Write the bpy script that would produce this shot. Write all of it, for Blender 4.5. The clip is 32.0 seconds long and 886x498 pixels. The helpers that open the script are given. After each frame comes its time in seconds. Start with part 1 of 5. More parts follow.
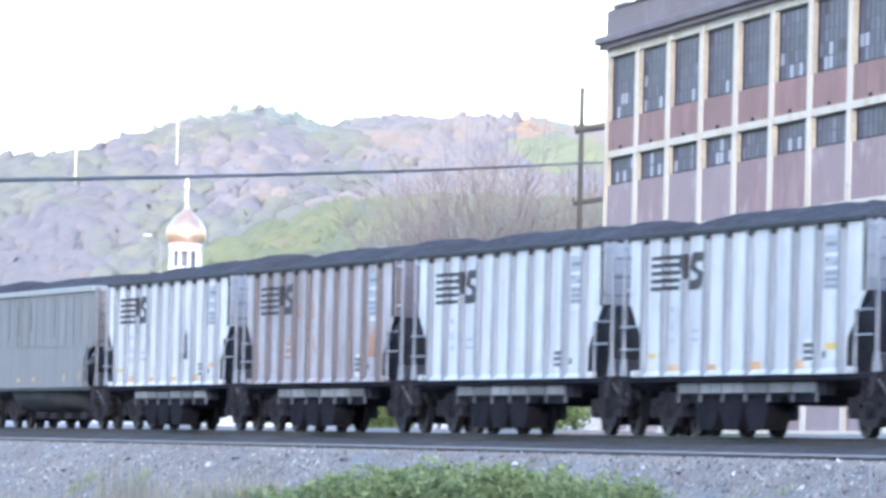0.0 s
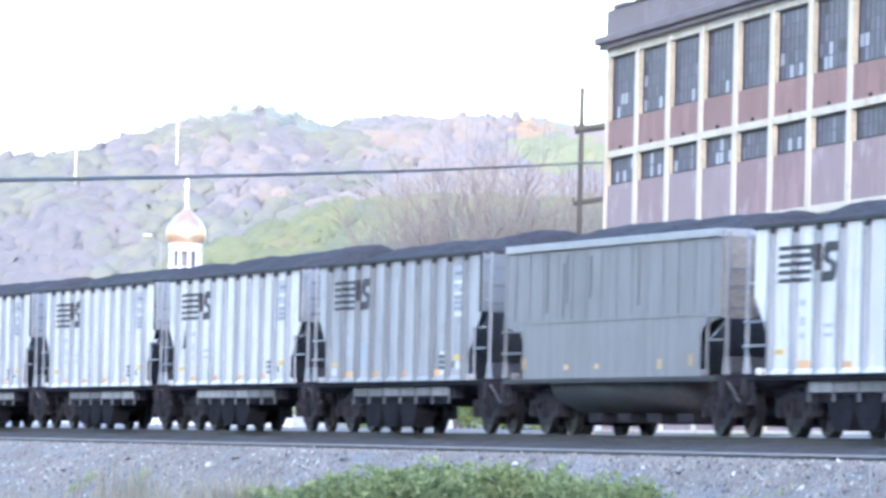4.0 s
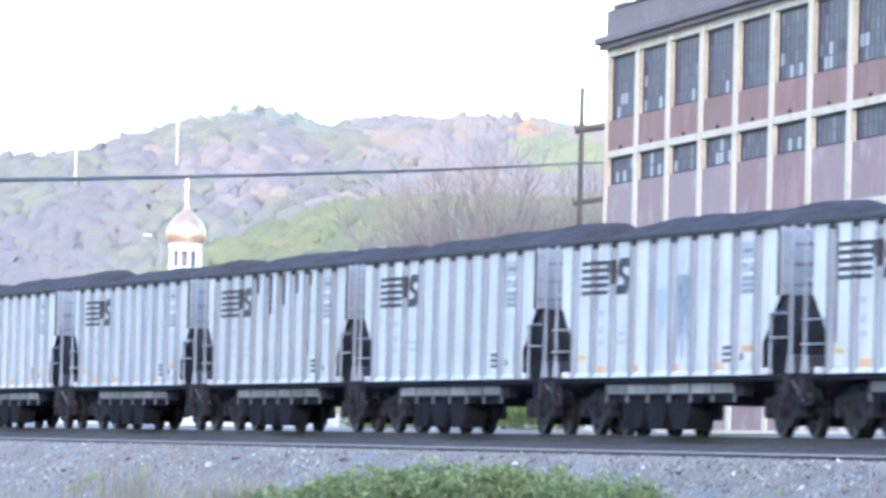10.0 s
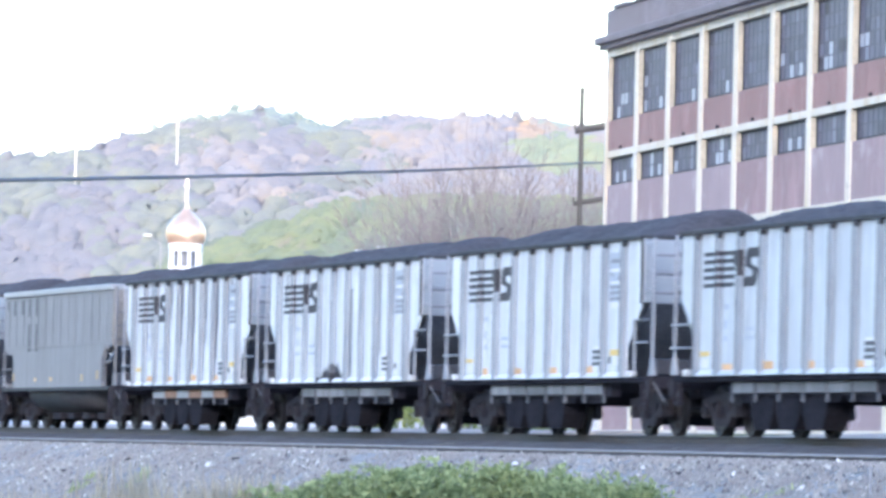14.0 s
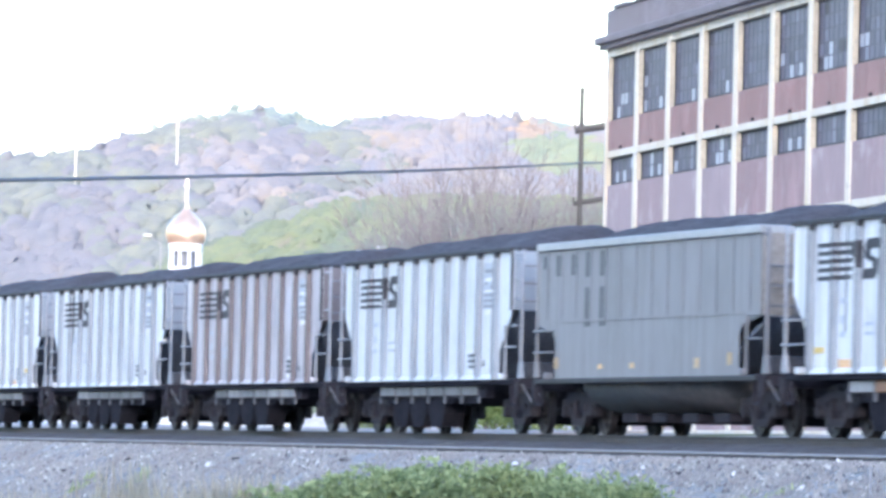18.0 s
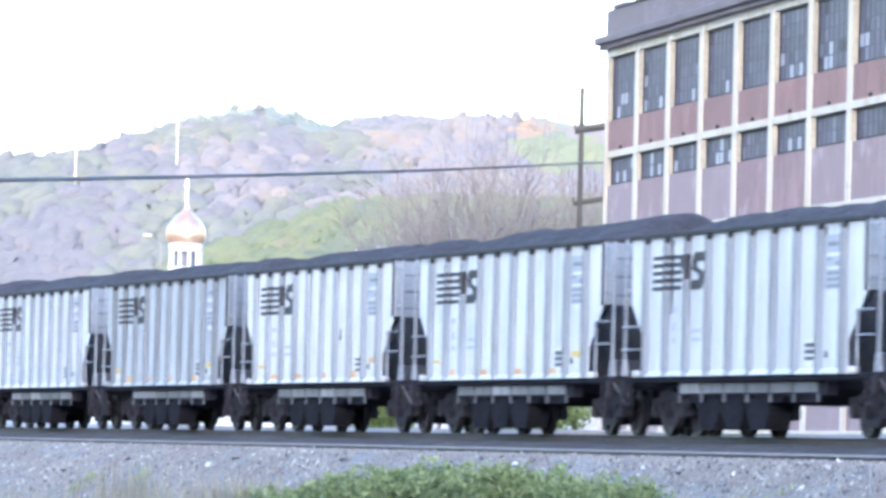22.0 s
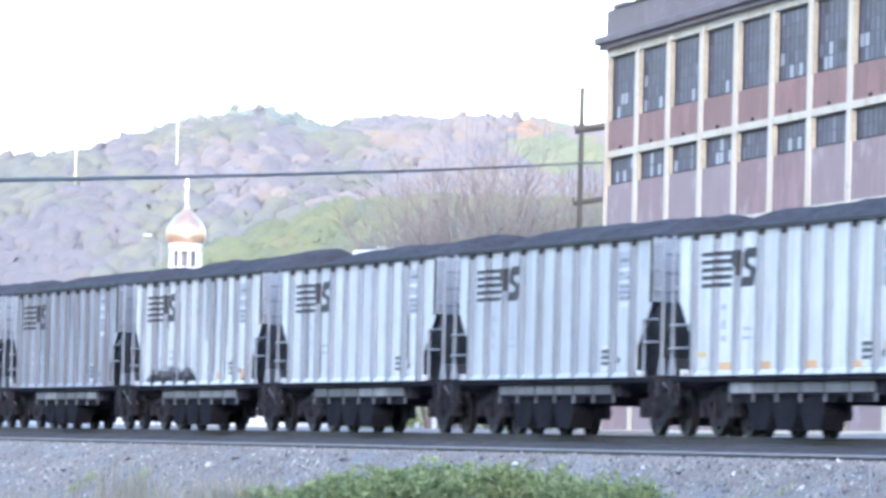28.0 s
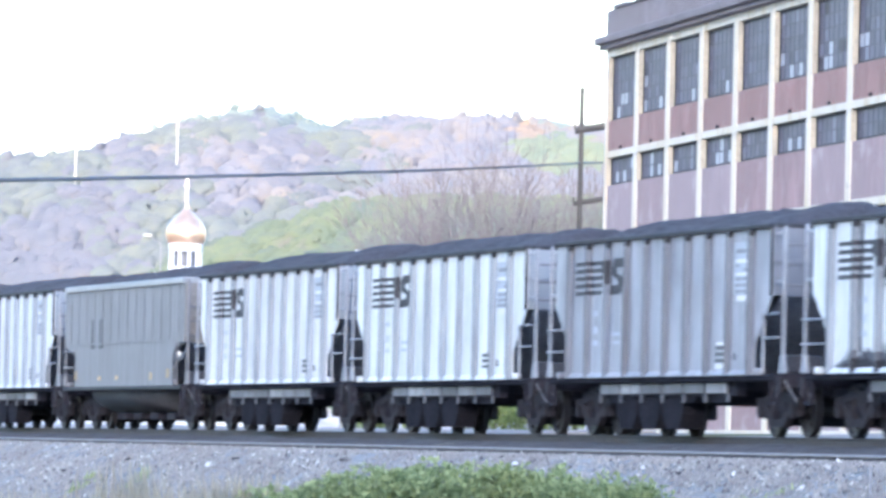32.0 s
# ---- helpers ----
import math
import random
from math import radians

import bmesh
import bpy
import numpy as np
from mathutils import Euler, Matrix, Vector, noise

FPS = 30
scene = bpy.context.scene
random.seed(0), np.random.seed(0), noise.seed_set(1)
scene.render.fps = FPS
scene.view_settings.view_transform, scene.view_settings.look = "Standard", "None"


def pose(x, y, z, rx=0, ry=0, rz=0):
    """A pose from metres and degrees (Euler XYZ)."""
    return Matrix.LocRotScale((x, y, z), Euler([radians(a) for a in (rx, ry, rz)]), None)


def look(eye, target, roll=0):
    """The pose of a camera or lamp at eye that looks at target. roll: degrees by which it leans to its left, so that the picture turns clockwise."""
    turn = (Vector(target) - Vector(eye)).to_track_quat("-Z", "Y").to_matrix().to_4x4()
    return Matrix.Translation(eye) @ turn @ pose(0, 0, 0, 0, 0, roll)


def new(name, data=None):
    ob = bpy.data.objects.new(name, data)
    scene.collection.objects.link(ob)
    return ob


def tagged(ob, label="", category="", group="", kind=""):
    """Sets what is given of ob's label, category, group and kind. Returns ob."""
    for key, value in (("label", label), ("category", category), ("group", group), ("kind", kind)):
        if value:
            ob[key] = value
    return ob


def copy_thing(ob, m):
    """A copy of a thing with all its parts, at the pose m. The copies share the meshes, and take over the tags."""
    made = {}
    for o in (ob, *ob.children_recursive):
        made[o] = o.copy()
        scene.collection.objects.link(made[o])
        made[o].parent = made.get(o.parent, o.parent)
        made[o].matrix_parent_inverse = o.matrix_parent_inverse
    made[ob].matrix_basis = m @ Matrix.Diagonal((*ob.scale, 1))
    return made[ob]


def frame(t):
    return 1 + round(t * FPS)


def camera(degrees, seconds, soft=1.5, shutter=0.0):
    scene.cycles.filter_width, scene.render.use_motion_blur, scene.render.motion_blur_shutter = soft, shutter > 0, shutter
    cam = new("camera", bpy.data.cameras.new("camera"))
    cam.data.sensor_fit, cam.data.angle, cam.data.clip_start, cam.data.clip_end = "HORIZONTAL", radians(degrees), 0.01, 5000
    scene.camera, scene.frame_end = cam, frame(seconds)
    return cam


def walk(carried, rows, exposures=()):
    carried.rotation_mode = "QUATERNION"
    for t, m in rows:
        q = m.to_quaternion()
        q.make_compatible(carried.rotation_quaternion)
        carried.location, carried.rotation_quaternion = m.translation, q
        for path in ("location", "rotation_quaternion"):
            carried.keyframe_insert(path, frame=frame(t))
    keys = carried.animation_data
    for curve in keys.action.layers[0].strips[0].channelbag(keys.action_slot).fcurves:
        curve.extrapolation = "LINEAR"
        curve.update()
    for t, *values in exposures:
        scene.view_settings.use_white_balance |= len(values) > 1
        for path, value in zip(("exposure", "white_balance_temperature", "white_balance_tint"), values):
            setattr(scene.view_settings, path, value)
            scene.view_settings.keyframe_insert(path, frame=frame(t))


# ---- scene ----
# ---- camera ----
SPEED = 13.18          # metres a second, the train's pace
SOFT = 3.2
cam = camera(8.118, 32.0, soft=SOFT, shutter=0.5)
EYE = Vector((0.0, -35.69, -0.41))
VIEW = Vector((-0.96432, 0.26474, 0.0))     # level heading of the camera
SIDE = Vector((0.26474, 0.96432, 0.0))      # to its right
AIM = EYE + 1000 * (VIEW + Vector((0, 0, 0.032585)))
SHOT = look(EYE, AIM, 1.398)
walk(cam, [(0.0, SHOT), (32.0, SHOT)], exposures=[(0.0, 2.54, 5600, 18), (1.8, 2.56, 5600, 18), (3.0, 2.72, 5600, 18), (4.5, 2.68, 5600, 18), (6.5, 2.56, 5600, 18), (9.0, 2.57, 5600, 18), (13.0, 2.62, 5600, 18), (17.5, 2.64, 5600, 18), (20.5, 2.71, 5600, 18), (23.5, 2.62, 5600, 18), (28.0, 2.59, 5600, 18), (29.2, 2.55, 5600, 18), (30.5, 2.6, 5600, 18), (32.0, 2.67, 5600, 18)])

# ---- light: a low evening sun, the valley floor in the shade of the ridge on its side ----
SUN_UP, SUN_TURN = radians(9.0), radians(-24.0)     # height, and bearing from +X towards -Y
world = bpy.data.worlds.new("sky")
scene.world = world
world.use_nodes = True
wn = world.node_tree
sky = wn.nodes.new("ShaderNodeTexSky")
sky.sky_type, sky.sun_disc = "NISHITA", False
sky.sun_elevation, sky.sun_rotation = SUN_UP, radians(90) - SUN_TURN
sky.air_density, sky.dust_density, sky.ozone_density = 1.0, 1.5, 1.5
back = wn.nodes["Background"]
back.inputs["Strength"].default_value = 0.15
wn.links.new(sky.outputs["Color"], back.inputs["Color"])
sun_way = Vector((math.cos(SUN_UP) * math.cos(SUN_TURN), math.cos(SUN_UP) * math.sin(SUN_TURN), math.sin(SUN_UP)))
sun = new("sun", bpy.data.lights.new("sun", "SUN"))
sun.data.energy, sun.data.angle, sun.data.color = 0.75, radians(10.0), (1.0, 0.93, 0.85)
sun.matrix_world = look(sun_way * 100, (0, 0, 0))


# ---- materials ----
class Mat:
    """A node material with short ways to wire it."""

    def __init__(self, name, rough=0.7, metal=0.0, spec=0.4):
        self.m = bpy.data.materials.new(name)
        self.m.use_nodes = True
        self.t = self.m.node_tree
        self.b = self.t.nodes["Principled BSDF"]
        self.b.inputs["Roughness"].default_value = rough
        self.b.inputs["Metallic"].default_value = metal
        self.b.inputs["Specular IOR Level"].default_value = spec
        self.co = self.t.nodes.new("ShaderNodeTexCoord").outputs["Object"]

    def link(self, a, b):
        self.t.links.new(a, b)

    def noise(self, scale, detail=4.0, stretch=(1, 1, 1), shift=(0, 0, 0), rough=0.55):
        mp = self.t.nodes.new("ShaderNodeMapping")
        mp.inputs["Scale"].default_value, mp.inputs["Location"].default_value = stretch, shift
        self.link(self.co, mp.inputs["Vector"])
        n = self.t.nodes.new("ShaderNodeTexNoise")
        n.inputs["Scale"].default_value, n.inputs["Detail"].default_value, n.inputs["Roughness"].default_value = scale, detail, rough
        self.link(mp.outputs["Vector"], n.inputs["Vector"])
        return n.outputs["Fac"]

    def ramp(self, fac, *stops):
        r = self.t.nodes.new("ShaderNodeValToRGB").color_ramp
        node = self.t.nodes[-1]
        while len(r.elements) < len(stops):
            r.elements.new(0.5)
        for e, (p, col) in zip(r.elements, stops):
            e.position, e.color = p, (*col, 1) if len(col) == 3 else col
        self.link(fac, node.inputs["Fac"])
        return node.outputs["Color"]

    def mix(self, fac, a, b, kind="MIX"):
        x = self.t.nodes.new("ShaderNodeMix")
        x.data_type, x.blend_type = "RGBA", kind
        for sock, val in ((x.inputs[0], fac), (x.inputs[6], a), (x.inputs[7], b)):
            if isinstance(val, (int, float)):
                sock.default_value = val
            elif isinstance(val, tuple):
                sock.default_value = (*val, 1)
            else:
                self.link(val, sock)
        return x.outputs[2]

    def colour(self, c):
        if isinstance(c, tuple):
            self.b.inputs["Base Color"].default_value = (*c, 1)
        else:
            self.link(c, self.b.inputs["Base Color"])
        return self

    def bump(self, fac, strength=0.3, depth=0.02):
        n = self.t.nodes.new("ShaderNodeBump")
        n.inputs["Strength"].default_value, n.inputs["Distance"].default_value = strength, depth
        self.link(fac, n.inputs["Height"])
        self.link(n.outputs["Normal"], self.b.inputs["Normal"])
        return self

    def island(self):
        return self.t.nodes.new("ShaderNodeNewGeometry").outputs["Random Per Island"]

    def each(self):
        return self.t.nodes.new("ShaderNodeObjectInfo").outputs["Random"]


def lit_through(m, colour, share):
    """Thin leaves pass some of the light on."""
    thin = m.t.nodes.new("ShaderNodeBsdfTranslucent")
    both = m.t.nodes.new("ShaderNodeMixShader")
    both.inputs[0].default_value = share
    m.link(colour, thin.inputs["Color"])
    m.link(m.b.outputs[0], both.inputs[1]), m.link(thin.outputs[0], both.inputs[2])
    m.link(both.outputs[0], m.t.nodes["Material Output"].inputs["Surface"])


def plain(name, col, rough=0.7, metal=0.0, grain=6.0, vary=0.25, bump=0.0, stretch=(1, 1, 1), spec=0.4):
    """A colour broken up at two scales."""
    m = Mat(name, rough, metal, spec)
    lo, hi = tuple(c * (1 - vary) for c in col), tuple(min(1, c * (1 + vary)) for c in col)
    fine = m.ramp(m.noise(grain * 6, 3, stretch), (0.3, lo), (0.7, hi))
    broad = m.ramp(m.noise(grain * 0.35, 4, stretch, (3, 7, 1)), (0.3, lo), (0.75, hi))
    m.colour(m.mix(0.5, fine, broad))
    if bump:
        m.bump(m.noise(grain * 5, 4, stretch), 0.5, bump)
    return m.m


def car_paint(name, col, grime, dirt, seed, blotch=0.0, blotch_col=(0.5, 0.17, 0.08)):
    """Weathered hopper paint: runs of coal dust down the sides, a grimy foot, patches of rust."""
    m = Mat(name, 0.55, 0.0, 0.35)
    streak = m.noise(1.0, 4, (2.6, 1, 0.16), (seed * 7.3, seed, 0))
    fine = m.noise(1.0, 3, (14, 1, 0.6), (seed * 3.1, 2, seed))
    cloud = m.noise(0.55, 5, (1, 1, 0.8), (seed * 1.7, 5, seed * 2))
    c = m.mix(m.ramp(streak, (0.42, (0, 0, 0)), (0.70, (grime,) * 3)), col, dirt)
    c = m.mix(m.ramp(fine, (0.45, (0, 0, 0)), (0.72, (0.7 * grime + 0.18,) * 3)), c, dirt)
    c = m.mix(m.ramp(cloud, (0.45, (0, 0, 0)), (0.72, (0.95 * grime,) * 3)), c, tuple(0.85 * d for d in dirt))
    spots = m.noise(2.6, 4, (1, 1, 0.7), (seed * 2.3, 1, seed * 4))
    c = m.mix(m.ramp(spots, (0.56, (0, 0, 0)), (0.70, (0.45 * grime + 0.05,) * 3)), c, tuple(0.8 * d for d in dirt))
    if blotch:
        c = m.mix(m.ramp(m.noise(0.8, 3, (1, 1, 1), (seed * 5, 1, 3)), (0.66, (0, 0, 0)), (0.72, (blotch,) * 3)), c, blotch_col)
    m.colour(c)
    m.bump(m.noise(5, 3), 0.15, 0.01)
    return m.m


steel_dark = plain("underframe steel", (0.042, 0.040, 0.052), 0.85, 0.0, 4, 0.5, spec=0.1)
gate_steel = plain("sooty gate steel", (0.028, 0.028, 0.036), 0.95, 0.0, 4, 0.5, spec=0.02)
truck_steel = plain("rusty truck steel", (0.050, 0.046, 0.054), 0.85, 0.0, 5, 0.5, spec=0.1)
wheel_steel = plain("wheel steel", (0.042, 0.039, 0.043), 0.6, 0.2, 6, 0.4)
def strip_mat():
    m = Mat("hopper side plate", 0.6)
    c = m.ramp(m.each(), (0.0, (0.12, 0.122, 0.14)), (0.5, (0.20, 0.205, 0.235)), (0.85, (0.32, 0.32, 0.35)), (1.0, (0.42, 0.42, 0.45)))
    m.colour(m.mix(m.ramp(m.noise(2.0, 4, (2, 1, 0.4)), (0.4, (0, 0, 0)), (0.7, (0.6,) * 3)), c, (0.08, 0.08, 0.085)))
    return m.m


strip_paint = strip_mat()
slope_mat = plain("stained slope sheet", (0.24, 0.27, 0.34), 0.7, 0.0, 2, 0.4)
gear_grey = plain("sooty brake gear", (0.07, 0.072, 0.088), 0.85, 0.0, 3, 0.4)
box_grey = plain("grey brake gear", (0.17, 0.175, 0.20), 0.8, 0.0, 3, 0.4)
rim_steel = plain("coal-blackened rim", (0.04, 0.04, 0.046), 0.7, 0.0, 3, 0.5)
coal_mat = plain("coal", (0.066, 0.062, 0.072), 0.85, 0.0, 2.5, 0.55, 0.05)
stencil_black = plain("black stencil paint", (0.05, 0.05, 0.062), 0.6, 0.0, 2, 0.5)
post_line_dark = plain("dust in the joints", (0.12, 0.125, 0.14), 0.8, 0.0, 1.5, 0.5)
mark_grey = plain("faded stencil paint", (0.28, 0.29, 0.33), 0.6, 0.0, 3, 0.35)
panel_blue = plain("repainted number panel", (0.50, 0.54, 0.60), 0.6, 0.0, 1.5, 0.18)
panel_dark = plain("dark painted-out patch", (0.10, 0.105, 0.12), 0.6, 0.0, 2, 0.3)
mark_pale = plain("pale stencil paint", (0.50, 0.54, 0.61), 0.6, 0.0, 3, 0.2)
mark_white = plain("white stencil paint", (0.8, 0.8, 0.8), 0.6, 0.0, 3, 0.1)
orange = plain("orange reflector", (0.74, 0.47, 0.24), 0.5, 0.0, 3, 0.3)
yellow = plain("yellow reflector", (0.80, 0.60, 0.20), 0.5, 0.0, 3, 0.25)
tape_pale = plain("dusty worn reflector", (0.50, 0.36, 0.22), 0.7, 0.0, 2, 0.4)
rail_steel = plain("rail steel", (0.075, 0.068, 0.07), 0.75, 0.0, 3, 0.4)
side_steel = plain("weathered side rail", (0.29, 0.28, 0.30), 0.5, 0.2, 3, 0.3)
rust_rail = plain("rusty rail web", (0.095, 0.084, 0.088), 0.8, 0.0, 3, 0.3)
tie_wood = plain("creosoted tie", (0.06, 0.05, 0.045), 0.9, 0.0, 3, 0.4, 0.01)
cinder_mat = plain("oil-stained cinders", (0.080, 0.072, 0.075), 0.95, 0.0, 1.6, 0.35, 0.04)
ballast_mat = plain("limestone ballast", (0.268, 0.276, 0.282), 0.9, 0.0, 0.8, 0.42, 0.03)


# ---- building helpers ----
def mesh_of(name, verts, faces, mat=None, smooth=False):
    me = bpy.data.meshes.new(name)
    me.from_pydata([tuple(v) for v in verts], [], faces)
    if mat:
        me.materials.append(mat)
    if smooth:
        for p in me.polygons:
            p.use_smooth = True
    me.update()
    return me


def link(name, me, parent=None, label="", m=None):
    ob = new(name, me)
    if parent:
        ob.parent = parent
    if m is not None:
        ob.matrix_basis = m
    return tagged(ob, label)


def part(name, bm, material, parent, label="", m=None, smooth=False):
    me = bpy.data.meshes.new(name)
    bm.to_mesh(me)
    bm.free()
    if material:
        me.materials.append(material)
    if smooth:
        for p in me.polygons:
            p.use_smooth = True
    return link(name, me, parent, label, m)


def box(bm, x0, x1, y0, y1, z0, z1, bevel=0.0):
    """An upright box, its edges taken off."""
    r = bmesh.ops.create_cube(bm, size=1.0, matrix=Matrix.LocRotScale(((x0 + x1) / 2, (y0 + y1) / 2, (z0 + z1) / 2), None, (x1 - x0, y1 - y0, z1 - z0)))
    if bevel:
        edges = {e for v in r["verts"] for e in v.link_edges}
        bmesh.ops.bevel(bm, geom=list(edges), offset=bevel, segments=1, affect="EDGES")
    return bm


def boxes(*rows, bevel=0.0):
    bm = bmesh.new()
    for r in rows:
        box(bm, *r, bevel=bevel)
    return bm


def prism(bm, outline, y0, y1):
    """A flat outline in x and z, drawn out from y0 to y1."""
    a = [bm.verts.new((x, y0, z)) for x, z in outline]
    b = [bm.verts.new((x, y1, z)) for x, z in outline]
    n = len(outline)
    bm.faces.new(a)
    bm.faces.new(b[::-1])
    for i in range(n):
        bm.faces.new((a[i], b[i], b[(i + 1) % n], a[(i + 1) % n]))
    bmesh.ops.recalc_face_normals(bm, faces=bm.faces[:])
    return bm


def rod(bm, a, b, r0, r1=None, n=8):
    """A round bar from a to b."""
    a, b = Vector(a), Vector(b)
    d = b - a
    q = d.to_track_quat("Z", "Y").to_matrix().to_4x4()
    bmesh.ops.create_cone(bm, cap_ends=True, segments=n, radius1=r0, radius2=r0 if r1 is None else r1, depth=d.length, matrix=Matrix.Translation((a + b) / 2) @ q)
    return bm


def lathe(profile, n=24, m=None):
    """A turned form from (radius, height) rows."""
    verts, faces = [], []
    for r, z in profile:
        for k in range(n):
            verts.append((r * math.cos(2 * math.pi * k / n), r * math.sin(2 * math.pi * k / n), z))
    for i in range(len(profile) - 1):
        for k in range(n):
            j = (k + 1) % n
            faces.append((i * n + k, i * n + j, (i + 1) * n + j, (i + 1) * n + k))
    return verts, faces


def spot(r, d, z):
    """The place r metres to the right of the camera's heading and d metres out."""
    return EYE.x + VIEW.x * d + SIDE.x * r, EYE.y + VIEW.y * d + SIDE.y * r, z


def empty(name, m, label, category, group=""):
    ob = new(name)
    ob.matrix_basis = m
    return tagged(ob, label, category, group)


# ---- ground ----
PROFILE = [(-1500, -1.9), (-60, -1.85), (-20, -1.8), (-9.6, -1.75), (-9.0, -1.7), (-6.6, -0.50), (-6.0, -0.45), (-3.6, -0.45), (-2.9, -0.30), (-2.4, -0.2), (2.4, -0.2), (3.4, -0.3),
           (6, 0.0), (12, 0.25), (60, 0.5), (3000, 6.0)]


def ground_z(y):
    for (a, za), (b, zb) in zip(PROFILE, PROFILE[1:]):
        if a <= y <= b:
            return za + (zb - za) * (y - a) / (b - a)
    return PROFILE[-1][1]


def build_ground():
    m = Mat("valley ground", 1.0, 0.0, 0.0)
    m.colour(m.mix(m.ramp(m.noise(0.15, 5), (0.48, (0, 0, 0)), (0.62, (1, 1, 1))), (0.28, 0.255, 0.235), (0.17, 0.18, 0.10)))
    m.bump(m.noise(3, 5), 0.4, 0.05)
    ys = [p[0] for p in PROFILE]
    xs = [-4500, -1500, -700, -400, -250, -150, -80, -40, 0, 60, 150, 500, 2500]
    verts = [(x, y, z - 0.02) for x in xs for y, z in PROFILE]
    n = len(ys)
    faces = [(i * n + j, i * n + j + 1, (i + 1) * n + j + 1, (i + 1) * n + j) for i in range(len(xs) - 1) for j in range(n - 1)]
    g = link("ground", mesh_of("ground", verts, [f[::-1] for f in faces], m.m))
    tagged(g, "valley floor of gravel and rough grass", "ground", kind="structure")
    # the bed under the tracks, dark with oil, and the bright bank in front of it
    for name, rows, mat, label in (("ballast_bank", np.linspace(-9.5, -5.75, 40), ballast_mat, "grey crushed-stone ballast bank beside the tracks"),
                                   ("track_bed", np.linspace(-5.75, 4.0, 40), cinder_mat, "dark oil-stained track bed")):
        cols = np.linspace(-330, -60, 900)
        verts = []
        for x in cols:
            for y in rows:
                k = noise.noise((x * 1.1, y * 1.1, 0.3)) * 0.06 + random.uniform(-0.02, 0.02)
                verts.append((x, y, ground_z(y) + 0.02 + k))
        n = len(rows)
        faces = [(i * n + j, (i + 1) * n + j, (i + 1) * n + j + 1, i * n + j + 1) for i in range(len(cols) - 1) for j in range(n - 1)]
        tagged(link(name, mesh_of(name, verts, faces, mat)), label, "ballast", kind="structure")


def build_stones():
    """Loose stones over the ballast that faces the camera."""
    rng = np.random.default_rng(11)
    n = 46000
    x = rng.uniform(-185, -80, n)
    y = rng.uniform(-9.6, -5.85, n)
    size = rng.uniform(0.022, 0.06, n) * np.where(rng.random(n) < 0.04, 1.8, 1.0)
    base = np.array([(1, 0, -0.6), (0, 1, -0.6), (-1, 0, -0.6), (0, -1, -0.6), (0, 0, 0.55)], float)
    tri = np.array([(0, 1, 4), (1, 2, 4), (2, 3, 4), (3, 0, 4)])
    v = base[None] * size[:, None, None] * rng.uniform(0.7, 1.3, (n, 5, 1))
    v[:, 4, :2] += rng.uniform(-0.4, 0.4, (n, 2)) * size[:, None]
    turn = rng.uniform(0, 6.28, n)
    c, s = np.cos(turn)[:, None], np.sin(turn)[:, None]
    vx, vy = v[:, :, 0] * c - v[:, :, 1] * s, v[:, :, 0] * s + v[:, :, 1] * c
    z = np.interp(y, [p[0] for p in PROFILE], [p[1] for p in PROFILE]) + 0.05
    out = np.stack([vx + x[:, None], vy + y[:, None], v[:, :, 2] + z[:, None]], 2).reshape(-1, 3)
    faces = (tri[None] + (np.arange(n) * 5)[:, None, None]).reshape(-1, 3)
    m = Mat("ballast stones", 0.9)
    m.colour(m.ramp(m.island(), (0.0, (0.06, 0.06, 0.065)), (0.04, (0.15, 0.145, 0.145)), (0.10, (0.275, 0.265, 0.255)), (0.5, (0.33, 0.318, 0.305)), (0.95, (0.39, 0.38, 0.365)), (1.0, (0.72, 0.71, 0.69))))
    m.colour(m.mix(m.ramp(m.noise(0.8, 5), (0.42, (0, 0, 0)), (0.60, (0.55,) * 3)), m.b.inputs["Base Color"].links[0].from_socket, (0.22, 0.205, 0.20)))
    tagged(link("ballast_stones", mesh_of("ballast_stones", out.tolist(), faces.tolist(), m.m)), "loose grey crushed stones on the bank", "stones", kind="stuff")


def build_track(name, y, z, label, steel, shine):
    t = empty(name, pose(0, y, z), label, "railway track")
    tagged(t, kind="structure")
    sec = [(-0.07, -0.18), (0.07, -0.18), (0.07, -0.165), (0.015, -0.15), (0.012, -0.045), (0.036, -0.035), (0.036, -0.005), (0.03, 0.0), (-0.03, 0.0), (-0.036, -0.005), (-0.036, -0.035), (-0.012, -0.045), (-0.015, -0.15), (-0.07, -0.165)]
    for s in (-0.7525, 0.7525):
        verts = [(x, s + a, h) for x in (-900.0, 300.0) for a, h in sec]
        k = len(sec)
        faces = [(i, (i + 1) % k, k + (i + 1) % k, k + i) for i in range(k)]
        rail = link("rail", mesh_of("rail", verts, faces, steel), t, "worn steel rail")
        cap = [(-0.038, -0.034), (0.038, -0.034), (0.038, -0.004), (0.032, 0.003), (-0.032, 0.003), (-0.038, -0.004)]
        verts = [(x, s + a, h) for x in (-900.0, 300.0) for a, h in cap]
        faces = [(i, (i + 1) % 6, 6 + (i + 1) % 6, 6 + i) for i in range(6)]
        link("rail_head", mesh_of("rail_head", verts, faces, shine), rail, "bare rail head")
    bm = boxes((-0.115, 0.115, -1.3, 1.3, -0.35, -0.178), bevel=0.015)
    tie = part("tie", bm, tie_wood, t, "", pose(-200, 0, 0))
    for i in range(1, 200):
        o = link("tie", tie.data, t, "", pose(-200 + i * 0.55 + random.uniform(-0.03, 0.03), random.uniform(-0.03, 0.03), 0, 0, 0, random.uniform(-1, 1)))


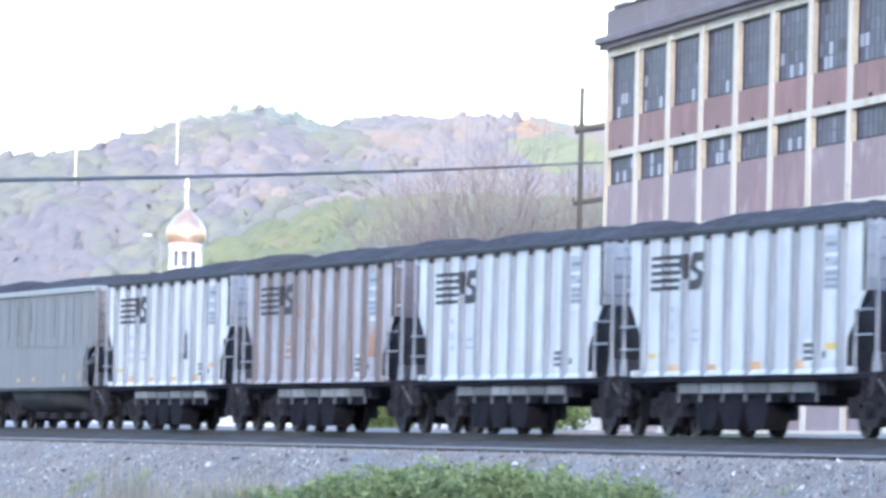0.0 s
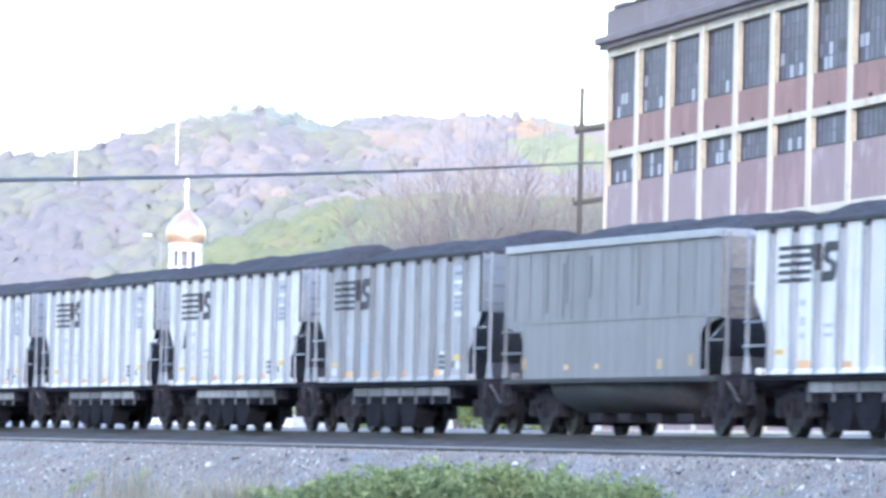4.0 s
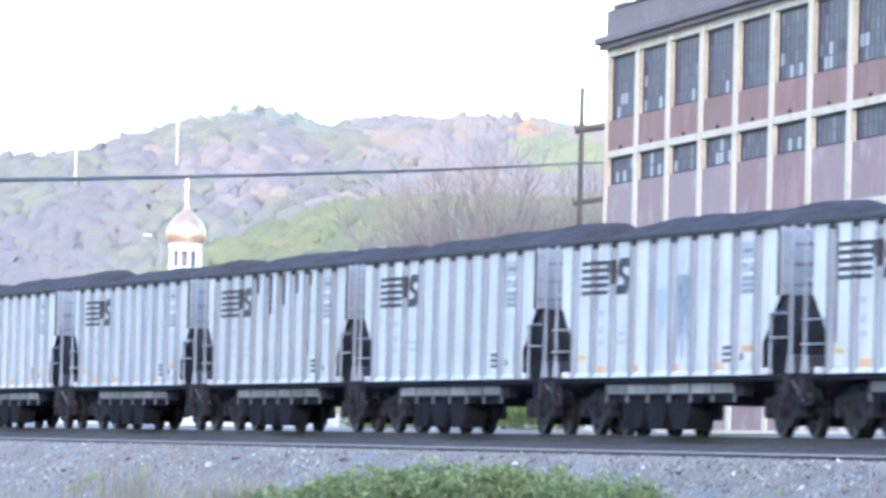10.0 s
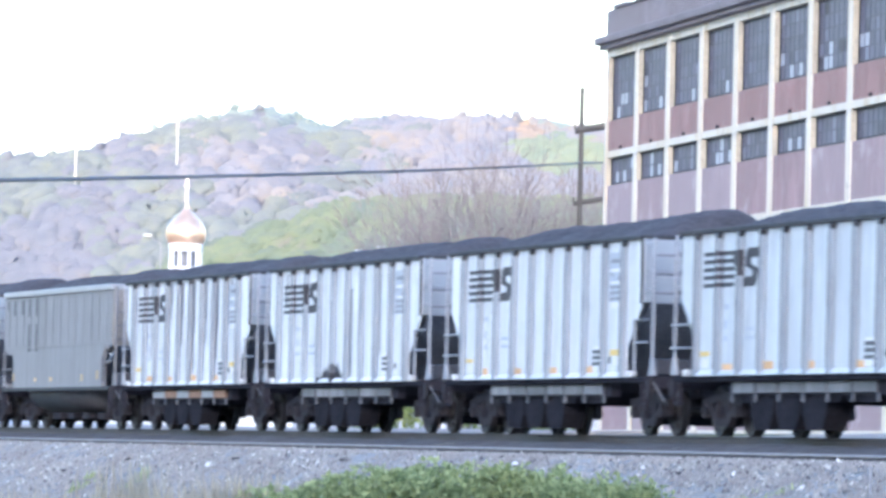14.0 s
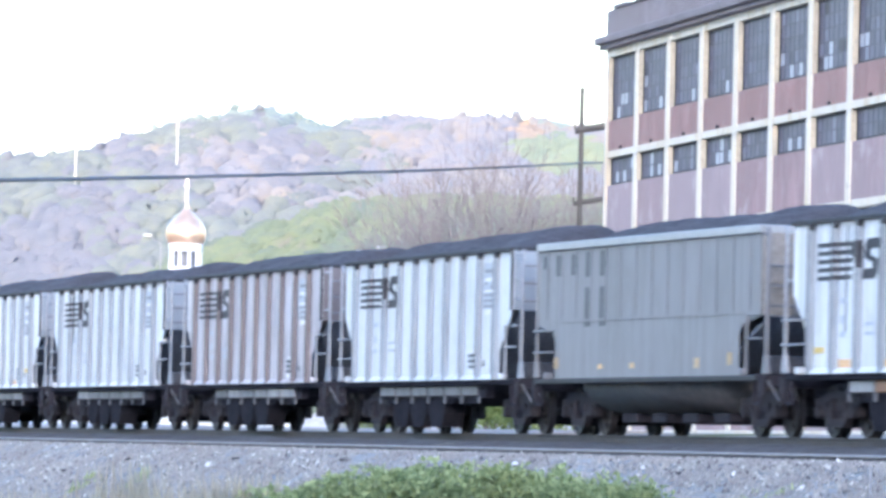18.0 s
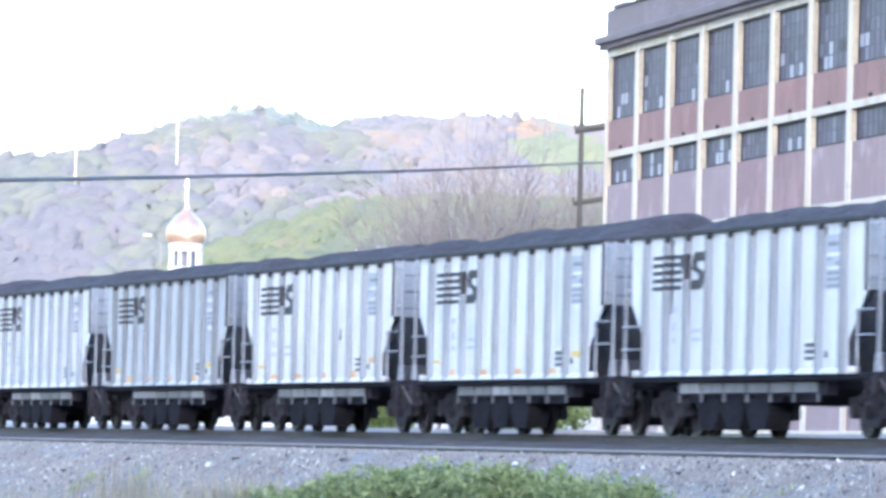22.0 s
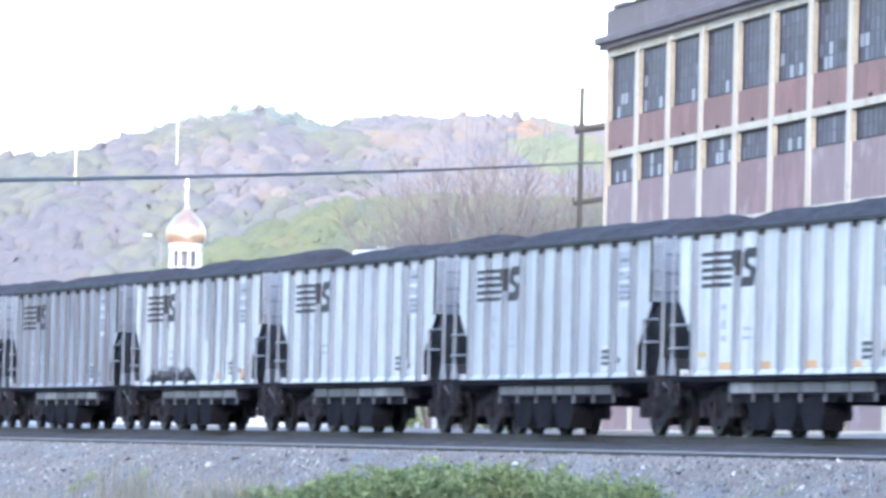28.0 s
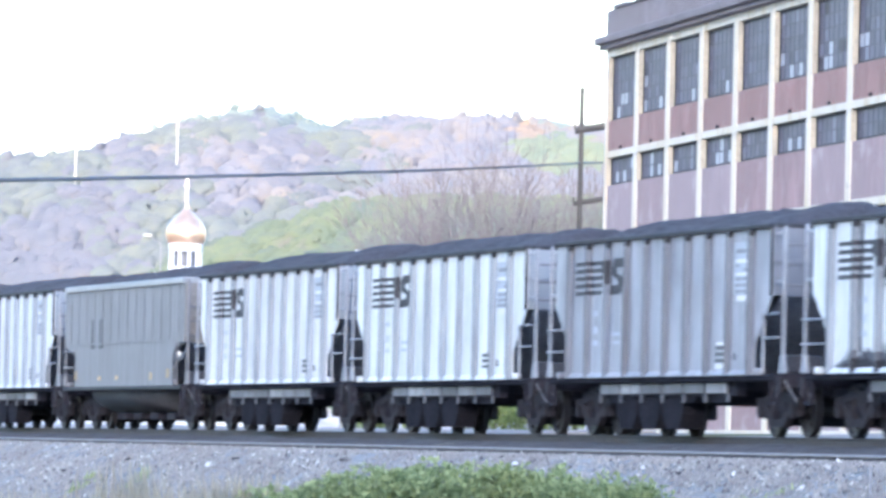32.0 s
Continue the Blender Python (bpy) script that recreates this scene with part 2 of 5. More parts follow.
def build_apron():
    """A strip of pale concrete slabs behind the main track, broken where the shrubs grow."""
    pale = plain("whitened concrete", (0.28, 0.25, 0.23), 0.85, 0.0, 1.5, 0.25)
    w = empty("pavement", pose(0, 0, 0), "pale concrete apron behind the track", "pavement")
    tagged(w, kind="structure")
    first = None
    for x0, count in ((-332, 60), (-134, 24)):
        for i in range(count):
            m = pose(x0 + 3.0 * i, 0, 0)
            if first is None:
                rows = [(y, ground_z(y)) for y in (3.55, 6.0, 11.8)]
                verts = [(x, y, z + h) for x in (0.02, 2.98) for h in (-0.1, 0.03) for y, z in rows]
                faces = [(0, 1, 7, 6), (1, 2, 8, 7), (3, 9, 10, 4), (4, 10, 11, 5), (0, 6, 9, 3), (2, 5, 11, 8), (0, 3, 4, 1), (1, 4, 5, 2), (6, 7, 10, 9), (7, 8, 11, 10)]
                first = link("slab", mesh_of("slab", verts, faces, pale), w, "", m)
            else:
                link("slab", first.data, w, "", m)


build_ground()
build_apron()
build_stones()
build_track("main_track", 0.0, 0.0, "main line track with steel rails on dark wooden ties", rail_steel, rail_steel)
build_track("side_track", -4.3, -0.30, "empty side track with rusty rails on dark ties", rust_rail, side_steel)


# ---- the train ----
LONG, WIDE = 7.12, 1.55         # half length over the end sills, half width
BODY, BODY_FLAT = 6.62, 6.9     # half length of the ribbed and of the smooth body
RIM, SILL = 3.70, 1.07


def coal_mesh(seed, length=6.38):
    """A heaped load: a long flat-topped mound that falls away at both ends."""
    rnd = random.Random(seed)
    nx, ny = 150, 30
    high, tilt = rnd.uniform(0.44, 0.52), rnd.uniform(-0.03, 0.05)
    rear, front = rnd.uniform(1.6, 2.5), rnd.uniform(0.9, 1.4)
    dips = [(rnd.uniform(-3.5, 3.5), rnd.uniform(0.03, 0.09), rnd.uniform(0.5, 1.0)) for _ in range(3)]
    verts = []
    for i in range(nx):
        x = -length + 2 * length * i / (nx - 1)
        end = min(1.0, (x + length) / rear, (length - x) / front)
        end = max(0.0, 1 - (1 - end) ** 2.2)
        top = high + tilt * x / length - sum(h * math.exp(-((x - at) / w) ** 2) for at, h, w in dips)
        for j in range(ny):
            y = -1.44 + 2.88 * j / (ny - 1)
            side = 1 - (abs(y - 0.5) / (1.94 if y < 0.5 else 0.94)) ** 1.9
            z = -0.12 + (0.12 + top) * side * end
            z += (noise.noise((x * 1.1, y * 1.1, seed)) * 0.05 + noise.noise((x * 5, y * 5, seed + 9)) * 0.035) * (0.4 + 0.6 * end) + random.uniform(-0.012, 0.012)
            verts.append((x, y, RIM + z))
    faces = [(i * ny + j, (i + 1) * ny + j, (i + 1) * ny + j + 1, i * ny + j + 1) for i in range(nx - 1) for j in range(ny - 1)]
    return mesh_of("coal_load", verts, faces, coal_mat)


COAL = [coal_mesh(s) for s in range(1, 8)]


def wheelset_mesh():
    bm = bmesh.new()
    for s in (-1, 1):
        prof = [(0.0, -0.07), (0.14, -0.08), (0.16, -0.03), (0.36, -0.02), (0.40, -0.06), (0.457, -0.062), (0.46, 0.04), (0.487, 0.05), (0.487, 0.07), (0.40, 0.075), (0.36, 0.02), (0.16, 0.03), (0.14, 0.07), (0.0, 0.07)]
        v, f = lathe(prof, 20)
        vs = [bm.verts.new((x, s * (0.76 - z), y)) for x, y, z in v]
        for q in f:
            q = list(dict.fromkeys(q))
            try:
                bm.faces.new([vs[i] for i in q])
            except ValueError:
                pass
        # three lugs, so that the turning shows
        for k in range(3):
            a = k * 2 * math.pi / 3
            rod(bm, (0.28 * math.cos(a), s * 0.84, 0.28 * math.sin(a)), (0.28 * math.cos(a), s * 0.76, 0.28 * math.sin(a)), 0.05, n=6)
    rod(bm, (0, -1.02, 0), (0, 1.02, 0), 0.075, n=10)
    bmesh.ops.remove_doubles(bm, verts=bm.verts[:], dist=0.0005)
    bmesh.ops.recalc_face_normals(bm, faces=bm.faces[:])
    me = bpy.data.meshes.new("wheelset")
    bm.to_mesh(me)
    bm.free()
    me.materials.append(wheel_steel)
    return me


def sideframe_bm(y):
    """A cast truck side: a bowed truss with two windows and pedestal jaws."""
    bm = bmesh.new()
    s = 0.07
    top = [(-1.15, 0.56), (-1.15, 0.68), (-0.75, 0.70), (-0.35, 0.80), (0.35, 0.80), (0.75, 0.70), (1.15, 0.68), (1.15, 0.56), (0.72, 0.55), (0.32, 0.66), (-0.32, 0.66), (-0.72, 0.55)]
    prism(bm, top, y - s, y + s)
    prism(bm, [(-0.80, 0.60), (-0.66, 0.60), (-0.30, 0.32), (0.30, 0.32), (0.66, 0.60), (0.80, 0.60), (0.36, 0.18), (-0.36, 0.18)], y - s, y + s)
    for x in (-0.34, 0.34):
        box(bm, x - 0.06, x + 0.06, y - s, y + s, 0.25, 0.72, 0.015)
    for x in (-0.889, 0.889):
        prism(bm, [(x - 0.2, 0.60), (x + 0.2, 0.60), (x + 0.2, 0.36), (x + 0.12, 0.34), (x + 0.12, 0.5), (x - 0.12, 0.5), (x - 0.12, 0.34), (x - 0.2, 0.36)], y - s, y + s)
        rod(bm, (x, y - 0.12, 0.457), (x, y + 0.12, 0.457), 0.13, n=12)
    return bm


def truck(parent, x, wheels):
    """Bolster with its two sideframes, springs and wheelsets."""
    bm = boxes((-0.2, 0.2, -1.02, 1.02, 0.42, 0.74), bevel=0.03)
    box(bm, -0.3, 0.3, -0.35, 0.35, 0.7, 0.9, 0.02)
    t = part("truck", bm, truck_steel, parent, "four-wheel freight truck of rusty cast steel", pose(x, 0, 0))
    for y in (-1.0, 1.0):
        part("sideframe", sideframe_bm(y), truck_steel, t)
        bm = bmesh.new()
        for k in (-0.15, 0.0, 0.15):
            for h in range(5):
                rod(bm, (k, y, 0.30 + h * 0.05), (k, y, 0.325 + h * 0.05), 0.065, n=8)
        part("spring_nest", bm, steel_dark, t)
    for k in (-0.889, 0.889):
        link("wheelset", wheels, t, "", pose(k, 0, 0.457))
        part("brake_beam", boxes((k * 0.42 - 0.05, k * 0.42 + 0.05, -0.86, 0.86, 0.20, 0.46), bevel=0.02), gate_steel, t)
    return t


def coupler(parent, s):
    bm = boxes((min(s * 6.6, s * 7.3), max(s * 6.6, s * 7.3), -0.1, 0.1, 0.78, 0.98), bevel=0.02)
    prism(bm, [(s * 7.25, 0.72), (s * 7.62, 0.72), (s * 7.66, 0.88), (s * 7.62, 1.06), (s * 7.25, 1.06)], -0.16, 0.14)
    part("coupler", bm, steel_dark, parent)
    bm = bmesh.new()
    pts = [Vector((s * (6.9 + 0.13 * k), -0.32, 0.72 - 0.30 * math.sin(math.pi * k / 6))) for k in range(7)]
    for a, b in zip(pts, pts[1:]):
        rod(bm, a, b, 0.03, n=6)
    part("brake_hose", bm, steel_dark, parent)


def mark(parent, name, mat, rows, label=""):
    for x0, x1, z0, z1 in rows:
        part(name, boxes((x0, x1, -WIDE - 0.012, -WIDE - 0.002, z0, z1)), mat, parent, label)


RIBS = [-5.56 + 1.235 * i for i in range(10)]
RIB_OUT = 0.10
RIB_STEPS = ((-0.058, 0.01), (-0.048, RIB_OUT + 0.01), (0.048, RIB_OUT + 0.01), (0.058, 0.01))


def wrapped(rows, lift=0.005):
    """Paint laid over the near side: it follows the sheet and steps out over each post."""
    bm = bmesh.new()
    for x0, x1, z0, z1 in rows:
        path = [(x0, 0)]
        for x in RIBS:
            for d, e in RIB_STEPS:
                if x0 < x + d < x1:
                    path.append((x + d, e))
        path.append((x1, 0))
        a = [bm.verts.new((x, -WIDE - e - lift, z0)) for x, e in path]
        b = [bm.verts.new((x + 0.002, -WIDE - e - lift, z1)) for x, e in path]
        for i in range(len(path) - 1):
            bm.faces.new((a[i], a[i + 1], b[i + 1], b[i]))
    return bm


def wrapped_wedge(x0, x1, low0, low1, top, lift=0.005):
    """A wedge that deepens from x0 to x1, laid over sheet and post."""
    path = [(x0, 0)] + [(x + d, e) for x in RIBS for d, e in RIB_STEPS if x0 < x + d < x1] + [(x1, 0)]
    bm = bmesh.new()
    a = [bm.verts.new((x, -WIDE - e - lift, low0 + (low1 - low0) * (x - x0) / (x1 - x0))) for x, e in path]
    b = [bm.verts.new((x + 0.002, -WIDE - e - lift, top)) for x, e in path]
    for i in range(len(path) - 1):
        bm.faces.new((a[i], a[i + 1], b[i + 1], b[i]))
    return bm


def block_bm(x0, z0, wide, high):
    """A leaning block with a wedge cut into each side, on the sheet."""
    outline = [(0.0, 0.0), (0.86, 0.0), (1.0, 0.14), (1.0, 0.46), (0.42, 0.60), (0.42, 0.74), (1.0, 0.74), (1.0, 1.0), (0.14, 1.0), (0.0, 0.86), (0.0, 0.54), (0.58, 0.40), (0.58, 0.26), (0.0, 0.26)]
    bm = bmesh.new()
    bm.faces.new([bm.verts.new((x0 + wide * x + 0.2 * high * (z - 0.5), -WIDE - 0.006, z0 + high * z)) for x, z in outline])
    bm.normal_update()
    bmesh.ops.triangulate(bm, faces=bm.faces[:])
    return bm


ARCH = [(5.70, SILL), (5.70, 1.62), (BODY, 2.44)]
ARCH_FLAT = [(5.72, SILL), (5.72, 1.82), (5.95, 1.98), (BODY_FLAT, 2.10)]


def side_outline(body, arch):
    return [(-body, RIM - 0.05)] + [(-x, z) for x, z in arch[::-1]] + arch + [(body, RIM - 0.05)]


def under_parts(c, wheels, body, low):
    """What both kinds of hopper car carry under and at the ends."""
    part("centre_sill", boxes((-6.9, 6.9, -0.18, 0.18, 0.72, 1.07), bevel=0.02), steel_dark, c)
    for s in (-1, 1):
        part("end_sill", boxes((min(s * 6.75, s * LONG), max(s * 6.75, s * LONG), -1.5, 1.5, 0.86, 1.10), bevel=0.02), steel_dark, c)
        bm = bmesh.new()
        prism(bm, [(s * (body - 0.01), low + 0.06), (s * (body - 0.01), low - 0.02), (s * 3.6, 1.02), (s * 3.6, 1.10)], -1.36, 1.36)
        part("slope_sheet", bm, slope_mat, c, "slope sheet stained black")
        a, b = sorted((s * (body - 0.06), s * (body - 0.003)))
        part("bulkhead", boxes((a, b, -1.525, 1.525, low, RIM - 0.04)), RIB_DEFAULT, c, "dusty end sheet")
        for y in (-0.9, 0.0, 0.9):
            a, b = sorted((s * (body - 0.002), s * (body + 0.06)))
            part("end_post", boxes((a, b, y - 0.05, y + 0.05, low, RIM - 0.13), bevel=0.01), RIB_DEFAULT, c)
        a, b = sorted((s * (body + 0.002), s * (body + 0.05)))
        part("end_brace", boxes((a, b, -1.5, 1.5, low + 0.55, low + 0.63), bevel=0.01), RIB_DEFAULT, c)
        bracket = prism(bmesh.new(), [(s * 6.95, 1.02), (s * 7.24, 1.02), (s * 7.2, 0.76), (s * 7.08, 0.66), (s * 7.02, 0.76)], -WIDE - 0.02, -WIDE + 0.03)
        part("jacking_bracket", bracket, truck_steel, c, "rusty end bracket")
        part("post_foot", prism(bmesh.new(), [(s * 6.96, 1.1), (s * 7.28, 1.1), (s * 7.17, 1.42), (s * 7.08, 1.42)], -WIDE + 0.02, -WIDE + 0.08), LADDER, c)
        lever = bmesh.new()
        rod(lever, (s * 7.22, -1.5, 0.98), (s * 7.3, -1.3, 0.62), 0.02, n=6)
        part("uncoupling_lever", lever, box_grey, c, "bent uncoupling lever")
        a, b = sorted((s * 6.15, s * 6.62))
        part("brake_box", boxes((a, b, -1.25, -0.6, 1.11, 1.42), bevel=0.03), gear_grey, c, "grey brake gear box on the end sill")
        for z in (1.71, 2.13) if s > 0 else (1.58, 2.0):
            part("grab_iron", rod(bmesh.new(), (s * 7.12, -WIDE - 0.03, z), (s * (6.2 if s > 0 else 5.74), -WIDE - 0.03, z), 0.02, n=6), LADDER, c)
        if s > 0:
            part("ladder_rail", boxes((6.18, 6.24, -WIDE - 0.04, -WIDE + 0.01, 1.08, 2.14), bevel=0.008), LADDER, c)
        for z in (low + 0.16, low + 0.51, low + 0.86):
            part("ladder_rung", rod(bmesh.new(), (s * 7.14, -1.5, z), (s * 7.14, -0.95, z), 0.02, n=6), RUNG_DEFAULT, c)
        for y, foot in ((-1.5, 1.12), (-0.95, low + 0.05)):
            a, b = sorted((s * 7.09, s * 7.17))
            part("ladder_rail", boxes((a, b, y - 0.028, y + 0.028, foot, RIM - 0.06), bevel=0.008), LADDER, c)
        for z in (low + 0.2, RIM - 0.2):
            a, b = sorted((s * (body + 0.055), s * 7.09))
            part("ladder_bracket", boxes((a, b, -1.52, -1.48, z, z + 0.05)), LADDER, c)
        part("step", boxes((min(s * 6.6, s * 6.95), max(s * 6.6, s * 6.95), -1.56, -1.5, 0.55, 0.6), (min(s * 6.6, s * 6.64), max(s * 6.6, s * 6.64), -1.56, -1.5, 0.6, 1.1), (min(s * 6.91, s * 6.95), max(s * 6.91, s * 6.95), -1.56, -1.5, 0.6, 1.1)), steel_dark, c)
        part("foot_casting", boxes((min(s * 6.0, s * 6.2), max(s * 6.0, s * 6.2), -WIDE - 0.1, -WIDE + 0.05, SILL, SILL + 0.12), bevel=0.02), PAINT_DEFAULT, c)
        coupler(c, s)
        truck(c, s * 5.6, wheels)
    bm = bmesh.new()
    rod(bm, (-7.1, -0.75, 2.1), (-7.16, -0.75, 2.1), 0.28, n=16)
    part("brake_wheel", bm, steel_dark, c)
    bm = bmesh.new()
    rod(bm, (-6.1, -0.5, 1.4), (-6.1, 0.5, 1.4), 0.2, n=12)
    part("air_reservoir", bm, steel_dark, c)


def ribbed_car(wheels):
    """A three-pocket coal hopper with outside posts."""
    c = empty("hopper_car", pose(0, 0, 0), "ribbed coal hopper car", "railway car", "cars of the coal train")
    for y in (-WIDE, WIDE):
        s = 1 if y > 0 else -1
        bm = prism(bmesh.new(), side_outline(BODY, ARCH), y - s * 0.02, y)
        part("side_sheet", bm, PAINT_DEFAULT, c)
        part("side_sill", boxes((-6.9, 6.9, y - (0.035 if s < 0 else 0.1), y + (0.1 if s < 0 else 0.035), SILL - 0.10, SILL - 0.002), bevel=0.01), gate_steel, c, "grimy side sill")
        for x in RIBS:
            z0 = SILL if abs(x) < 5.9 else 1.95
            yy = y + s * 0.01
            bm = bmesh.new()
            a = [bm.verts.new((x + d, yy + s * e, z)) for z in (z0, RIM - 0.09) for d, e in ((-0.058, 0), (-0.048, RIB_OUT), (0.048, RIB_OUT), (0.058, 0))]
            for k in range(3):
                bm.faces.new((a[k], a[k + 1], a[k + 5], a[k + 4]))
            bm.faces.new(a[:4]), bm.faces.new(a[4:])
            bmesh.ops.recalc_face_normals(bm, faces=bm.faces[:])
            part("rib", bm, RIB_DEFAULT, c)
            if s < 0:
                part("rib_cap", boxes((x - 0.08, x + 0.08, min(yy, yy + s * 0.10), max(yy, yy + s * 0.10), RIM - 0.19, RIM - 0.092), bevel=0.01), rim_steel, c, "blackened post head")
            if s < 0:
                part("joint_grime", boxes((x - 0.046, x + 0.012, yy - RIB_OUT - 0.004, yy - RIB_OUT - 0.0005, z0 + 0.1, RIM - 0.21)), post_line_dark, c, "thin dark line down the post")
                if x < 5.5:
                    ledge = bmesh.new()
                    v = [ledge.verts.new((x + a, y - b, z)) for a in (0.10, 1.13) for b, z in ((0.003, SILL + 0.10), (0.04, SILL + 0.075), (0.09, SILL + 0.02), (0.09, SILL + 0.002), (0.003, SILL + 0.002))]
                    for q in range(4):
                        ledge.faces.new((v[q], v[q + 1], v[q + 6], v[q + 5]))
                    ledge.faces.new(v[:5]), ledge.faces.new(v[5:])
                    bmesh.ops.recalc_face_normals(ledge, faces=ledge.faces[:])
                    part("foot_ledge", ledge, PAINT_DEFAULT, c)
    part("top_chord", boxes((-BODY, BODY, -WIDE - 0.08, -WIDE + 0.05, RIM - 0.085, RIM), (-BODY, BODY, WIDE - 0.05, WIDE + 0.08, RIM - 0.085, RIM),
                            (-BODY, -BODY + 0.1, -WIDE + 0.05, WIDE - 0.05, RIM - 0.085, RIM), (BODY - 0.1, BODY, -WIDE + 0.05, WIDE - 0.05, RIM - 0.085, RIM), bevel=0.015), rim_steel, c, "top chord blackened by coal dust")
    # thin dark strip standing in for the shaded corner joint, front end only
    part("corner_rib", boxes((BODY - 0.03, BODY + 0.02, -WIDE - 0.05, -WIDE - 0.003, 2.44, RIM - 0.09), bevel=0.008), rim_steel, c, "dark strip for the shaded corner")
    # side plates of the discharge pockets, in panels
    for i in range(6):
        x = -3.9 + 1.3 * i
        part("pocket_plate", boxes((x + 0.06, x + 1.24, -1.46, -1.40, 0.76, 0.955), bevel=0.01), strip_paint, c)
    for i in range(7):
        x = -3.9 + 1.3 * i
        part("hanger", boxes((x - 0.05, x + 0.05, -1.45, -1.41, 0.60, 0.75), bevel=0.01), box_grey, c)
    part("pocket_frame", boxes((-4.2, 4.2, -1.39, -1.2, 0.72, 0.98), (-4.2, 4.2, 1.2, 1.39, 0.72, 0.98)), steel_dark, c)
    for i in range(4):
        x = -2.85 + 1.9 * i
        part("pocket", prism(bmesh.new(), [(x - 0.95, 1.1), (x + 0.95, 1.1), (x + 0.945, 0.80), (x + 0.7, 0.60), (x - 0.7, 0.60), (x - 0.945, 0.80)], -1.35, 1.35), gate_steel, c, "sloping discharge pocket")
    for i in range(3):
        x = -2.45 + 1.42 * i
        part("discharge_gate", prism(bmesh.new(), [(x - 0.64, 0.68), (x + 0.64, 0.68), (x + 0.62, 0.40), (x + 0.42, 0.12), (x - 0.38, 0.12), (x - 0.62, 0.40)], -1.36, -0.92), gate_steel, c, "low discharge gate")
    # painted emblem: five bars, then a notched block, laid over the posts
    for k in range(5):
        z = 2.645 + 0.14 * k
        part("emblem_bar", wrapped([(-5.32, -3.6 + 0.03 * k, z, z + 0.075)]), stencil_black, c, "black painted bar")
    part("emblem_wedge", wrapped_wedge(-3.66, -3.025, 3.06, 2.82, 3.28), stencil_black, c, "black leaning wedge")
    part("emblem_block", block_bm(-2.97, 2.63, 0.74, 0.68), stencil_black, c, "black leaning emblem block")
    part("number_panel", boxes((4.42, 5.44, -WIDE - 0.0075, -WIDE - 0.002, 2.50, 3.42)), panel_blue, c, "dull blue-grey number panel")
    mark(c, "number_marking", mark_grey, [(4.58, 5.12, 3.22, 3.30), (4.58, 4.74, 2.98, 3.04), (5.0, 5.16, 2.90, 2.96)], "stencilled marking, unreadable")
    for x in (4.58, 4.90):
        mark(c, "number_bar", mark_grey, [(x, x + 0.26, z, z + 0.06) for z in (2.52, 2.63, 2.74)], "number painted as grey bars")
    mark(c, "number_patch", mark_white, [(4.56, 5.2, 3.05, 3.12), (4.56, 5.2, 2.83, 2.88), (4.62, 5.24, 2.38, 2.48)], "white number patch")
    mark(c, "stencil_line", panel_dark, [(3.50, 4.04, 1.53, 1.60), (3.50, 4.04, 1.42, 1.49), (3.50, 3.92, 1.31, 1.37), (4.52, 4.66, 1.34, 1.46)], "small stencilled data line")
    mark(c, "placard", mark_white, [(3.48, 4.06, 1.19, 1.29), (3.54, 4.06, 1.61, 1.67)], "white stencilled patch")
    mark(c, "data_stencil", mark_pale, [(-4.12, -3.82, 2.24, 2.34), (-4.08, -3.84, 1.90, 2.05), (-4.10, -3.80, 1.68, 1.78), (-2.86, -2.36, 1.86, 1.92), (-2.86, -2.36, 1.70, 1.76)], "faint worn stencil lines")
    under_parts(c, wheels, BODY, 2.46)
    return c


